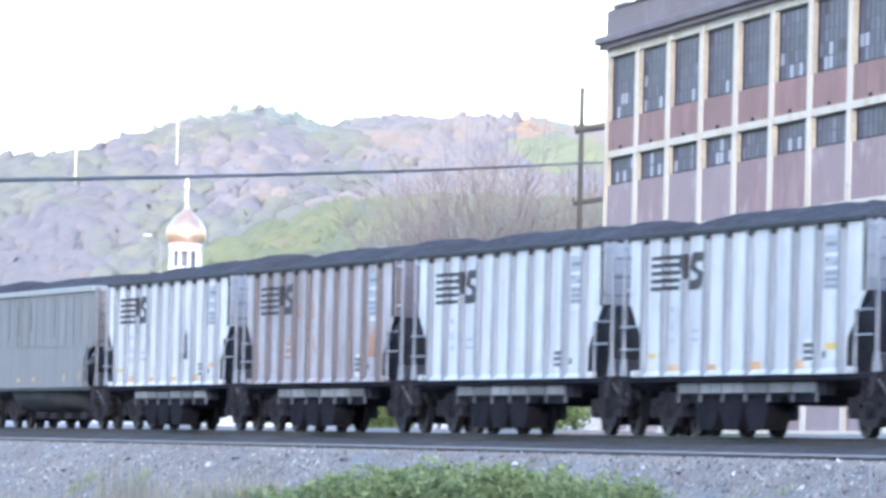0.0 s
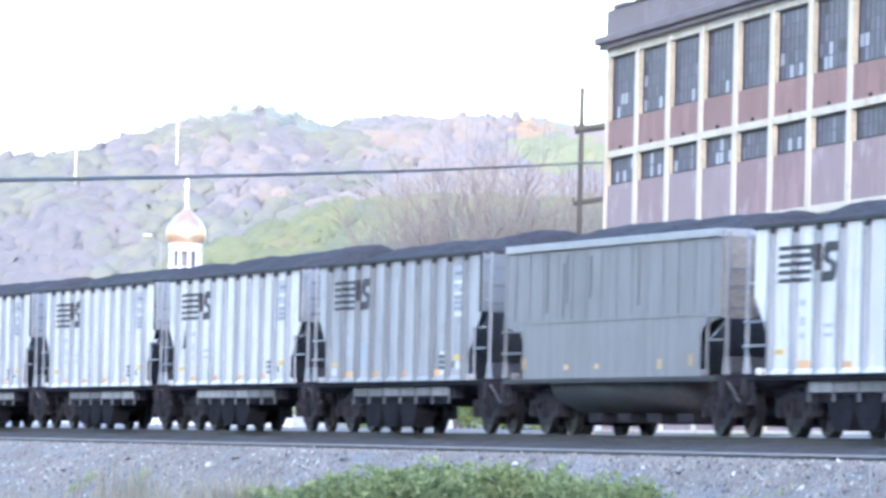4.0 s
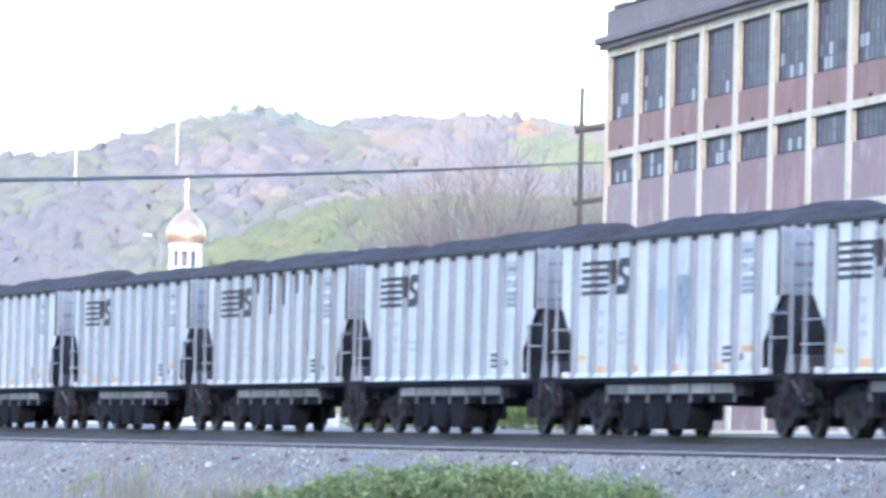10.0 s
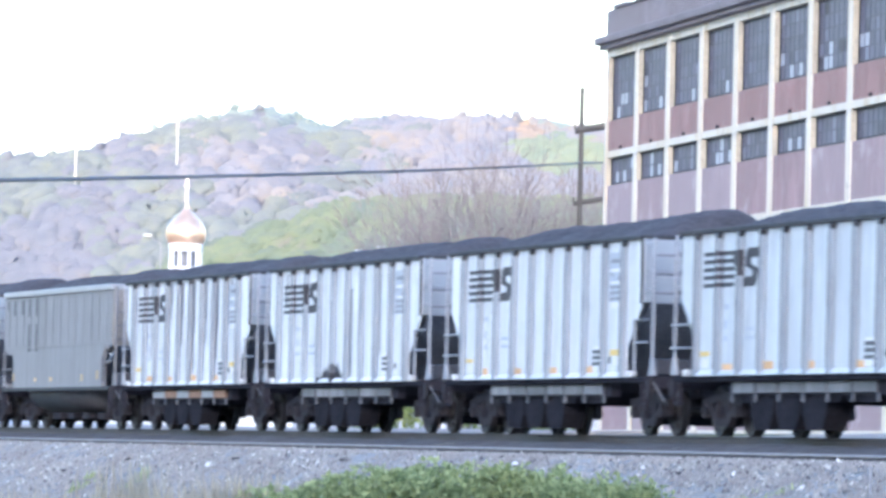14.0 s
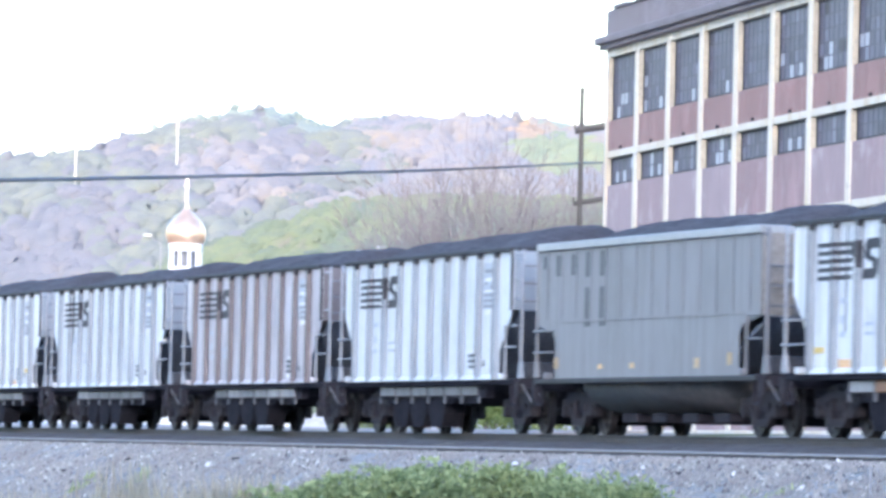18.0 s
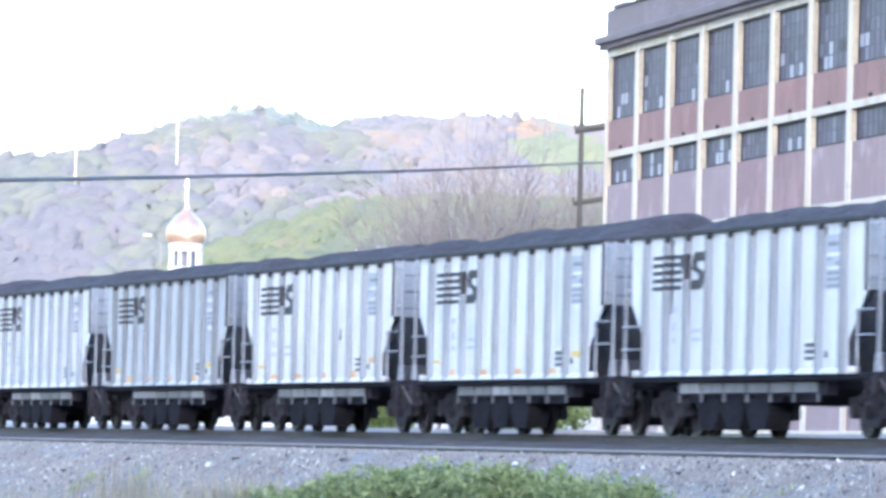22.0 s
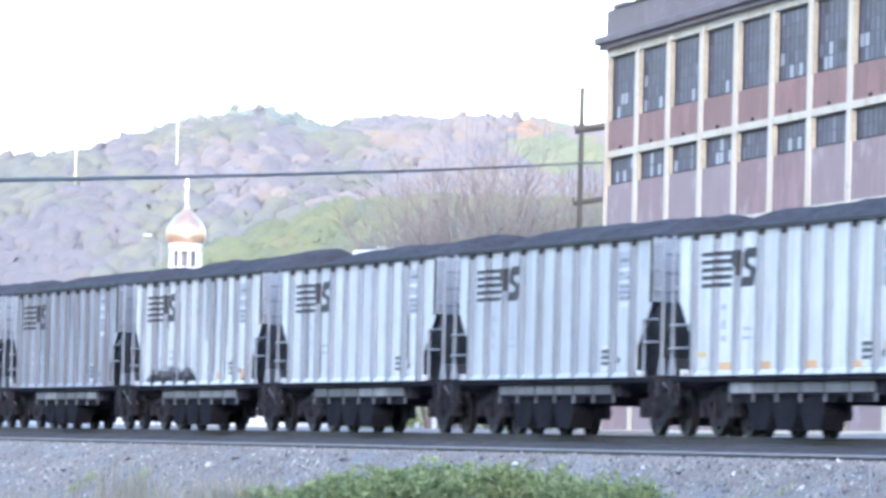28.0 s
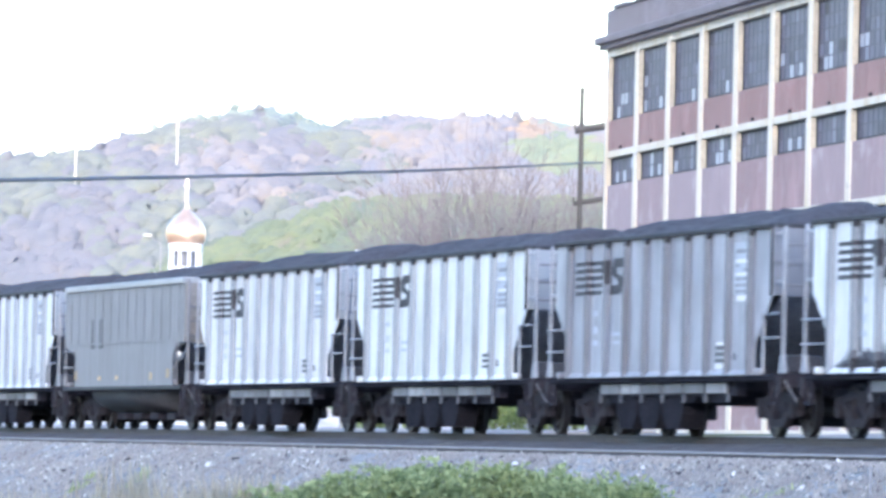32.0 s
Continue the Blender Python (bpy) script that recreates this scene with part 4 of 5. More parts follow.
def build_factory():
    """A long four-storey factory front: cream piers, brick panels and steel sash."""
    # its own x runs along the front towards the camera, y into the building
    ahead = Vector((0.99616, -0.0875, 0)).normalized()
    inward = Vector((0.0875, 0.99616, 0)).normalized()
    base = Vector((-250.9, 40.2, 0.35))
    m = Matrix((( ahead.x, inward.x, 0, base.x), (ahead.y, inward.y, 0, base.y), (0, 0, 1, base.z), (0, 0, 0, 1)))
    f = empty("factory", m, "long brick factory with cream concrete piers and tall steel-sash windows", "building")
    bay, count, deep = 6.0, 17, 22.0
    z = lambda up: up - 0.41 - base.z        # heights over the eye
    long = bay * count
    floors = [(z(14.05), z(16.74)), (z(11.34), z(12.50)), (z(7.75), z(8.95)), (z(3.6), z(5.2))]
    bands = [z(12.64), z(9.12), z(5.5)]
    top = z(17.35)
    part("back_wall", boxes((0, long, deep - 0.4, deep, 0, top), (0, 0.4, 0.45, deep - 0.4, 0, top), (long - 0.4, long, 0.45, deep - 0.4, 0, top)), brick_red, f, "brick end and back walls")
    part("roof", boxes((0.4, long - 0.4, 0.4, deep - 0.4, top - 0.3, top)), cornice_mat, f, "flat roof")
    part("floor_slab", boxes(*[(0.4, long - 0.4, 0.6, deep - 0.4, h - 0.35, h - 0.05) for h in bands]), concrete, f)
    part("cornice", boxes((-0.45, long + 0.4, -0.55, 0.2, top - 0.1, top + 0.22), (-0.3, long + 0.3, -0.35, 0.2, top - 0.3, top - 0.1), bevel=0.04), cornice_mat, f, "projecting weathered cornice")
    part("parapet", boxes((0, long, -0.1, 0.3, top + 0.22, top + 1.35), (0, 0.3, 0.3, deep, top + 0.22, top + 1.35), bevel=0.02), brick_parapet, f, "brick parapet")
    chip, at = random.Random(17), -0.1
    while at < 62:
        wide = chip.uniform(0.8, 2.6)
        if chip.random() < 0.8:
            part("coping", boxes((at, at + wide - 0.03, -0.2, 0.4, top + 1.352, top + 1.352 + chip.choice((0.07, 0.13, 0.15))), bevel=0.02), cornice_mat, f, "chipped coping stone")
        at += wide
    part("coping", boxes((at, long + 0.1, -0.2, 0.4, top + 1.352, top + 1.5), bevel=0.02), cornice_mat, f)
    for k in range(count + 1):
        x = bay * k
        w = 0.36
        part("pier", boxes((x - w * (0 if k == 0 else 1) + (0 if k else -0.1), x + w, -0.06, 0.3, 0, top - 0.3), bevel=0.015), concrete, f, "cream concrete pier")
    edges = [0.0] + [b for b in bands[::-1]]
    for k in range(count):
        x0, x1 = bay * k + 0.36, bay * (k + 1) - 0.36
        for b in bands:
            part("band_course", boxes((x0, x1, -0.04, 0.3, b - 0.14, b + 0.14), bevel=0.01), concrete, f)
        part("lintel", boxes((x0, x1, -0.02, 0.3, floors[0][1], top - 0.3)), concrete, f)
        for i, (lo, hi) in enumerate(floors):
            under = bands[i] + 0.14 if i < 3 else 0.0
            part("brick_panel", boxes((x0, x1, 0.0, 0.3, under, lo)), brick_red if i == 0 else brick_pink, f)
            if k < 12:
                # plate on one flank only: the pier's shade and stain put into colour
                part("reveal", boxes((x0 + 0.002, x0 + 0.012, -0.05, 0.153, lo, hi)), reveal_tan, f, "stained, shade-darkened tan window reveal")
            if i == 1 and k < 12:
                part("wall_bracket", boxes((x0 + 2.6, x0 + 2.78, -0.10, -0.002, bands[0] + 0.16, bands[0] + 0.28), bevel=0.02), frame_dark, f, "small dark wall bracket")
            if i and hi < bands[i - 1] - 0.15:
                part("head_panel", boxes((x0, x1, 0.0, 0.3, hi, bands[i - 1] - 0.14)), concrete, f)
            w = part("window", boxes((x0, x1, 0.155, 0.235, lo, lo + 0.1), (x0, x1, 0.155, 0.235, hi - 0.1, hi), (x0, x0 + 0.1, 0.155, 0.235, lo + 0.1, hi - 0.1), (x1 - 0.1, x1, 0.155, 0.235, lo + 0.1, hi - 0.1)), frame_dark, f, "steel-sash factory window")
            cols, rws = 7, 5 if i == 0 else 2
            dx, dz = (x1 - x0 - 0.2) / cols, (hi - lo - 0.2) / rws
            if k < 10 and i < 2:
                for c in range(1, cols):
                    part("mullion", boxes((x0 + 0.1 + c * dx - 0.025, x0 + 0.1 + c * dx + 0.025, 0.17, 0.22, lo + 0.1, hi - 0.1)), sash, w)
                for r in range(1, rws):
                    part("transom", boxes((x0 + 0.1, x1 - 0.1, 0.174, 0.216, lo + 0.1 + r * dz - 0.025, lo + 0.1 + r * dz + 0.025)), sash, w)
            if k < 9 and i < 2:
                for c in range(cols):
                    for r in range(rws):
                        pale = random.random() < ((0.30, 0.16, 0.04, 0.02, 0.01)[r] if i == 0 else 0.06)
                        if i and r == 0 and random.random() < 0.2:
                            pale = True
                        part("pane", boxes((x0 + 0.1 + c * dx, x0 + 0.1 + (c + 1) * dx, 0.187, 0.205, lo + 0.1 + r * dz, lo + 0.1 + (r + 1) * dz)), glass_pale if pale else glass, w)
            else:
                part("pane", boxes((x0 + 0.1, x1 - 0.1, 0.187, 0.205, lo + 0.1, hi - 0.1)), glass, w)
    part("plinth", boxes((0, long, -0.2, -0.07, 0, 0.35)), concrete, f, "pale concrete plinth")


brick_parapet = wall_brick("parapet brick", (0.21, 0.17, 0.19), seed=9.0)
build_factory()


# ---- church cupola ----
def build_church():
    white = plain("white painted wood", (0.8, 0.8, 0.8), 0.6, 0.0, 1.0, 0.08)
    gold = Mat("gilded copper", 0.38, 0.80, 0.6)
    gold.colour(gold.ramp(gold.noise(1.5, 3), (0.3, (0.97, 0.62, 0.42)), (0.7, (1.0, 0.72, 0.52))))
    slate = plain("grey roof", (0.25, 0.25, 0.27), 0.7)
    x, y = -380.35, 52.05
    c = empty("church", pose(x, y, 1.5, 0, 0, 20), "white church with a gilded onion dome and cross", "church")
    part("nave", boxes((-9, 5, -5, 5, -0.6, 5.0)), white, c)
    bm = prism(bmesh.new(), [(-5.4, 5.0), (5.4, 5.0), (0, 7.8)], -9.3, 5.3)
    part("roof", bm, slate, c, "grey pitched roof", pose(0, 0, 0, 0, 0, 90))
    part("tower", boxes((-1.6, 1.6, -1.6, 1.6, 5.0, 8.9)), white, c, "square white tower")
    n = 10
    d = part("drum", bmesh_from(*lathe([(1.12, 8.9), (1.12, 9.1), (0.85, 9.15), (0.85, 9.3)], n), close=True), white, c, "white arcaded drum")
    for k in range(n):
        a = 2 * math.pi * (k + 0.5) / n
        part("column", boxes((-0.095, 0.095, -0.09, 0.09, 9.1, 10.35), bevel=0.02), white, d, "", pose(0.95 * math.cos(a), 0.95 * math.sin(a), 0, 0, 0, math.degrees(a)+90))
    part("core", bmesh_from(*lathe([(0.62, 9.1), (0.62, 10.5)], 12)), slate, c)
    part("drum_cornice", bmesh_from(*lathe([(0.75, 10.25), (1.03, 10.25), (1.09, 10.5), (1.09, 10.72), (0.9, 10.8)], 24)), white, c)
    prof = [(1.06, 10.72), (1.14, 10.86), (1.22, 11.1), (1.25, 11.4), (1.20, 11.7), (1.05, 12.0), (0.80, 12.3), (0.50, 12.58), (0.28, 12.82), (0.14, 13.05), (0.09, 13.3), (0.06, 13.45)]
    part("onion_dome", bmesh_from(*lathe(prof, 28)), gold.m, c, "gilded onion dome", smooth=True)
    bm = boxes((-0.075, 0.075, -0.06, 0.06, 13.4, 14.95), (-0.2, 0.2, -0.04, 0.04, 14.3, 14.38), bevel=0.01)
    part("cross", bm, plain("pale gilding", (0.95, 0.72, 0.6), 0.4, 0.3), c, "gilded cross", pose(0, 0, 0, 0, 0, 50))


def bmesh_from(verts, faces, close=False):
    bm = bmesh.new()
    vs = [bm.verts.new(v) for v in verts]
    for q in faces:
        bm.faces.new([vs[i] for i in q])
    if close:
        n = len([v for v in verts if abs(v[2] - verts[-1][2]) < 1e-6])
        bm.faces.new(vs[-n:])
    bmesh.ops.recalc_face_normals(bm, faces=bm.faces[:])
    return bm


build_church()


# ---- poles and wires ----
def build_poles():
    wood = plain("weathered pole wood", (0.11, 0.10, 0.09), 0.85, 0.0, 3, 0.35)
    pale = plain("galvanised mast", (0.68, 0.69, 0.62), 0.5, 0.2, 3, 0.1)
    black = plain("cable sheath", (0.085, 0.085, 0.10), 0.6)
    px, py = spot(6.30, 290, 0)[:2]
    p = empty("utility_pole", pose(px, py, 0.5), "weathered wooden utility pole with two crossarms", "utility pole")
    part("shaft", rod(bmesh.new(), (0, 0, -0.4), (0, 0, 16.2), 0.16, 0.11, 12), wood, p, "tapered wooden pole")
    for h, r in ((14.20, 0.17), (10.80, 0.12)):
        a, b = Vector((0, 0, h)) - SIDE * 0.3, Vector((0, 0, h + 0.45)) + SIDE * 2.2
        part("crossarm", rod(bmesh.new(), a, b, r, r, 8), wood, p, "thick crossarm")
        part("insulator", rod(bmesh.new(), a + Vector((0, 0, 0.08)), a + Vector((0, 0, 0.3)), 0.05, n=8), wood, p)
    w = empty("overhead_cable", pose(0, 0, 0), "thick grey-black overhead cable sagging slightly towards the pole", "cable")
    a, b = Vector((-108.4, -14.9, 4.17)), Vector((px, py, 13.20))
    far = b + (b - a) * 0.3 + SIDE * 4
    pts = [a + (b - a) * (k / 24) - Vector((0, 0, CABLE_SAG * 4 * (k / 24) * (1 - k / 24))) for k in range(-3, 25)]
    for name, line in (("strand", pts), ("far_strand", [b, far])):
        verts, faces = [], []
        for q in line:
            verts += [q + Vector((0, 0.042 * math.cos(t), 0.042 * math.sin(t))) for t in (0, 1.26, 2.51, 3.77, 5.03)]
        for i in range(len(line) - 1):
            faces += [(5 * i + j, 5 * i + (j + 1) % 5, 5 * i + 5 + (j + 1) % 5, 5 * i + 5 + j) for j in range(5)]
        link(name, mesh_of(name, verts, faces, black), w)
    for side, high, low in ((-0.0592, 0.0482, 0.0425), (-0.0430, 0.0524, 0.0447)):
        d = next(q for q in range(2150, 2600, 5) if hill_z(side * q, q) + 8 > low * q or q == 2595)
        x, y, _ = spot(side * d, d, 0)
        t = empty("mast", pose(x, y, hill_z(side * d, d)), "slender pale steel mast on the wooded slope", "mast", "masts on the slope")
        part("shaft", rod(bmesh.new(), (0, 0, -2), (0, 0, high * d - 0.41 - hill_z(side * d, d)), 0.26, 0.2, 8), pale, t)
    s = empty("street_lamp", pose(-371.2, 48.4, 0.5), "street lamp with a pale head", "street lamp")
    grey = plain("dull grey lamp pole", (0.36, 0.36, 0.40), 0.7, 0.0, 2, 0.2)
    part("pole", rod(bmesh.new(), (0, 0, 0), (0, 0, 11.4), 0.05, 0.03, 8), grey, s, "slender dull grey pole")
    part("arm", rod(bmesh.new(), (0, 0, 11.4), (-0.25, -0.8, 11.85), 0.025, n=6), grey, s)
    part("lamp_head", boxes((-0.5, -0.1, -1.05, -0.55, 11.8, 11.98), bevel=0.04), pale, s, "pale lamp head")


CABLE_SAG = 0.10


# ---- wooded hills ----
def leaf_cloud(name, centres, radii, mat, seed, per=330, leaf=0.20):
    """Airy crowns of many small leaf facets, in one mesh."""
    rng = np.random.default_rng(seed)
    c, r = np.asarray(centres), np.asarray(radii)
    n = len(c) * per
    v = rng.standard_normal((n, 3))
    v /= np.linalg.norm(v, axis=1, keepdims=True)
    rr = np.repeat(r, per)
    lobes = rng.standard_normal((len(c), 5, 3))
    lobes /= np.linalg.norm(lobes, axis=2, keepdims=True)
    bulge = np.clip(np.einsum("nij,nj->ni", np.repeat(lobes, per, axis=0), v), 0, 1).max(axis=1) ** 4
    at = np.repeat(c, per, axis=0) + v * (rr * (0.80 + 0.26 * bulge) * rng.uniform(0.78, 1.0, n))[:, None] * np.array([1, 1, 0.9])
    # leaves turn up and towards the eye, so that all catch the light
    out = np.array([-0.75 * VIEW.x, -0.75 * VIEW.y, 0.66])
    face = out + 0.35 * v + 0.2 * rng.standard_normal((n, 3))
    face /= np.linalg.norm(face, axis=1, keepdims=True)
    soft = out + 0.45 * v
    soft /= np.linalg.norm(soft, axis=1, keepdims=True)
    a = np.cross(face, rng.standard_normal((n, 3)))
    a /= np.linalg.norm(a, axis=1, keepdims=True)
    b = np.cross(face, a)
    size = (rr * leaf * rng.uniform(0.6, 1.3, n))[:, None]
    vv = np.stack([at + a * size, at - a * size * 0.5 + b * size * 0.87, at - a * size * 0.5 - b * size * 0.87], 1).reshape(-1, 3)
    loops = np.arange(len(vv), dtype=np.int32)
    me = bpy.data.meshes.new(name)
    me.vertices.add(len(vv))
    me.vertices.foreach_set("co", vv.ravel())
    me.loops.add(len(loops))
    me.loops.foreach_set("vertex_index", loops)
    me.polygons.add(n)
    me.polygons.foreach_set("loop_start", np.arange(0, len(loops), 3, dtype=np.int32))
    me.materials.append(mat)
    me.update()
    # normals lean the same way: each crown shades softly, as through haze
    me.normals_split_custom_set_from_vertices(np.repeat(soft, 3, axis=0).tolist())
    return link(name, me)


def wood_mat(name, stops, big=0.012, crown=0.13):
    m = Mat(name, 0.9, 0.0, 0.1)
    tone = m.t.nodes.new("ShaderNodeMath")
    tone.operation = "MULTIPLY_ADD"
    m.link(m.noise(crown, 2, rough=0.4), tone.inputs[0])
    tone.inputs[1].default_value = 1.1
    half = m.t.nodes.new("ShaderNodeMath")
    half.operation = "MULTIPLY_ADD"
    m.link(m.noise(big, 3), half.inputs[0])
    half.inputs[1].default_value, half.inputs[2].default_value = 1.3, -0.7
    m.link(half.outputs[0], tone.inputs[2])
    c = m.ramp(tone.outputs[0], *stops)
    m.colour(c)
    lit_through(m, c, 0.5)
    return m.m


RIDGE = [(-500, 86), (-300, 94), (-190, 107), (-149, 113), (-122, 119), (-104, 126), (-76, 130), (-50, 129), (-20, 129), (9, 129), (51, 127), (130, 121), (300, 104), (500, 80), (900, 44)]
KNOLL = [(-200, 2), (-95, 9), (-70, 21), (-50, 34), (-33, 40), (-22, 44), (-5, 46), (20, 46), (60, 43), (150, 37), (300, 21), (400, 3)]


def along(table, r):
    if r <= table[0][0]:
        return table[0][1]
    for (a, ha), (b, hb) in zip(table, table[1:]):
        if a <= r <= b:
            k = (r - a) / (b - a)
            k = k * k * (3 - 2 * k)
            return ha + (hb - ha) * k
    return table[-1][1]


def hill_z(r, d):
    """Height of the far ridge at r metres to the side and d metres out."""
    k = min(1.0, max(0.0, (d - 2130) / 470))
    k = k * k * (3 - 2 * k) if d < 2600 else max(0.0, 1 - ((d - 2600) / 1600) ** 2)
    return 3 + along(RIDGE, r * 2600 / max(d, 1500)) * k + (5 * noise.noise((r * 0.012, d * 0.008, 1)) + 4 * noise.noise((r * 0.03, d * 0.012, 6))) * k


def knoll_z(r, d):
    k = max(0.0, 1 - abs((d - 1300) / 170) ** 1.6)
    return 2 + along(KNOLL, r * 1300 / d) * k


def build_hills():
    # soil as pale and bluish as the crowns, haze put into its colour
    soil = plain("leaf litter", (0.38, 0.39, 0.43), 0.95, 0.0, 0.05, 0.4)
    for name, fn, rs, ds, label in (("hill", hill_z, np.linspace(-620, 900, 60), np.linspace(2050, 4150, 90), "high wooded ridge behind the town"),
                                    ("knoll", knoll_z, np.linspace(-220, 420, 50), np.linspace(1125, 1475, 40), "lower wooded knoll before the ridge")):
        n = len(ds)
        verts = [spot(r, d, fn(r, d)) for r in rs for d in ds]
        faces = [(i * n + j, i * n + j + 1, (i + 1) * n + j + 1, (i + 1) * n + j) for i in range(len(rs) - 1) for j in range(n - 1)]
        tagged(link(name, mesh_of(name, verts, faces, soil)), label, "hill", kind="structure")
    rng = np.random.default_rng(5)
    cen, rad = [], []
    for d in np.arange(2180, 2640, 6.5):
        for r in np.arange(-0.08 * d, 0.045 * d, 7.0):
            rr, dd = r + rng.uniform(-4, 4), d + rng.uniform(-3.7, 3.7)
            z = hill_z(rr, dd)
            size = rng.uniform(5.0, 7.5)
            x, y, zz = spot(rr, dd, z + rng.uniform(0.8, 3.4))
            cen.append((x, y, zz)), rad.append(size)
    # a ragged crest of taller trees
    r = -210.0
    while r < 118:
        d, high = 2600 + rng.uniform(-30, 10), rng.uniform(7.0, 12.0) + 3.0 * max(0.0, noise.noise((r * 0.06, 3.3, 0)))
        for k in range(10):
            up = 0.25 + 0.065 * k
            cen.append(spot(r + rng.uniform(-2.8, 2.8) * (1.2 - up), d + rng.uniform(-2, 2), hill_z(r, d) + high * up)), rad.append(rng.uniform(1.1, 2.2) * (1.5 - 0.6 * up))
        r += rng.uniform(3.5, 8.0)
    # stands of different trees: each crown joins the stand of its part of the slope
    # leaf colours lifted and greyed: the haze of distance is put into them
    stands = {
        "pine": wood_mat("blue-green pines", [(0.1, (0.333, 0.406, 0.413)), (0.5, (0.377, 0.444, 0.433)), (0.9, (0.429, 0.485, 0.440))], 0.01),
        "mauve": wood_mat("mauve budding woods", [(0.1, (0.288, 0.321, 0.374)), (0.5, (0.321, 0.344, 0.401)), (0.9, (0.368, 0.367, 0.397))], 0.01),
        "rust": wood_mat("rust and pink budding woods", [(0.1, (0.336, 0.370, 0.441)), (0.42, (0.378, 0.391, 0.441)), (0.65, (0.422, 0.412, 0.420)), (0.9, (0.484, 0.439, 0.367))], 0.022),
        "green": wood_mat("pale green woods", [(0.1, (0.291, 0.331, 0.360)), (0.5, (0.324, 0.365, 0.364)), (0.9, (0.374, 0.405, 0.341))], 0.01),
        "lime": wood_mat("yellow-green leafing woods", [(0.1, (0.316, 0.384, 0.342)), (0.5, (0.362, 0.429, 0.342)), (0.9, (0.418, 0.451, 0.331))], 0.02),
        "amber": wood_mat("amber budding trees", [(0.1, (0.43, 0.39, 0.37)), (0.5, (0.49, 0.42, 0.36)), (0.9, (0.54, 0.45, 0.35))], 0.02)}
    words = {"lime": "leafing woods on the slope, yellow-green in haze", "amber": "budding trees on the slope, amber in haze", "pine": "pines along the crest of the ridge, blue-green with haze", "mauve": "budding woods on the slope, mauve-grey with haze", "rust": "budding woods on the slope, pink and rust in haze", "green": "spring woods on the slope, pale green with haze"}
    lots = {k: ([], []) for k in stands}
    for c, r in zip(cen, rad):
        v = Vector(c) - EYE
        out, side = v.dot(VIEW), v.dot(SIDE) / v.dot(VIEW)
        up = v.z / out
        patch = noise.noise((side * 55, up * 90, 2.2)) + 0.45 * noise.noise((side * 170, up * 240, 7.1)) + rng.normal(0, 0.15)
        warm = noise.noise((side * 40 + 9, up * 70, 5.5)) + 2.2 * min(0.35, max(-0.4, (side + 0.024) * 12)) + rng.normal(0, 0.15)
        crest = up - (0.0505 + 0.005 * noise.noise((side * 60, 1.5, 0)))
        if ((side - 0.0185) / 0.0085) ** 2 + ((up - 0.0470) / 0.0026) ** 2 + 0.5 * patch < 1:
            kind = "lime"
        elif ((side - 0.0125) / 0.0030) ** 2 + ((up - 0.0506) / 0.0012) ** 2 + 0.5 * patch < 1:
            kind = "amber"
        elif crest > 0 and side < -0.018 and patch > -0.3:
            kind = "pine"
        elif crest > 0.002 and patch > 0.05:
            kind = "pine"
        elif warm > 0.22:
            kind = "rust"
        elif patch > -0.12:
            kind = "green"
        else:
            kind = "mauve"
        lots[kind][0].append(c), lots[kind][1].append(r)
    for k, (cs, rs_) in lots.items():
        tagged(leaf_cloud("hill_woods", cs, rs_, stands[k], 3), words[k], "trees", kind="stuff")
    cen, rad = [], []
    for d in np.arange(1140, 1315, 4.8):
        for r in np.arange(-0.085 * d, 0.06 * d, 4.8):
            rr, dd = r + rng.uniform(-2.7, 2.7), d + rng.uniform(-2.7, 2.7)
            z = knoll_z(rr, dd)
            if z < 6:
                continue
            size = rng.uniform(3.2, 5.0)
            x, y, zz = spot(rr, dd, z + rng.uniform(0.5, 2.5))
            cen.append((x, y, zz)), rad.append(size)
    near = wood_mat("fresh green woods", [(0.0, (0.256, 0.290, 0.316)), (0.25, (0.267, 0.316, 0.284)), (0.5, (0.296, 0.351, 0.262)), (0.7, (0.333, 0.376, 0.252)), (0.9, (0.347, 0.341, 0.293))], 0.03, 0.16)
    tagged(leaf_cloud("knoll_woods", cen, rad, near, 4), "fresh yellow-green spring woods", "trees", kind="stuff")


build_hills()
build_poles()


# ---- an unseen ridge behind the camera, added so its shade covers the valley floor ----
def build_back_ridge():
    soil = plain("dark woods behind", (0.08, 0.09, 0.06), 0.95, 0.0, 0.05, 0.4)
    rs, ds = np.linspace(-720, 900, 40), np.linspace(400, 1400, 20)
    verts = []
    for r in rs:
        for d in ds:
            k = max(0.0, 1 - abs((d - 900) / 450) ** 2)
            z = -2 + (BACK_HIGH * k) * (1 - 0.5 * (r / 900) ** 4) + 8 * noise.noise((r * 0.01, d * 0.01, 4)) * k
            verts.append((sun_way.x * d - sun_way.y * r, sun_way.y * d + sun_way.x * r, z))
    n = len(ds)
    faces = [(i * n + j, (i + 1) * n + j, (i + 1) * n + j + 1, i * n + j + 1) for i in range(len(rs) - 1) for j in range(n - 1)]
    tagged(link("back_ridge", mesh_of("back_ridge", verts, faces, soil)), "unseen dark ridge added on the sunset side to shade the valley", "hill", kind="structure")


BACK_HIGH = 205.0
build_back_ridge()


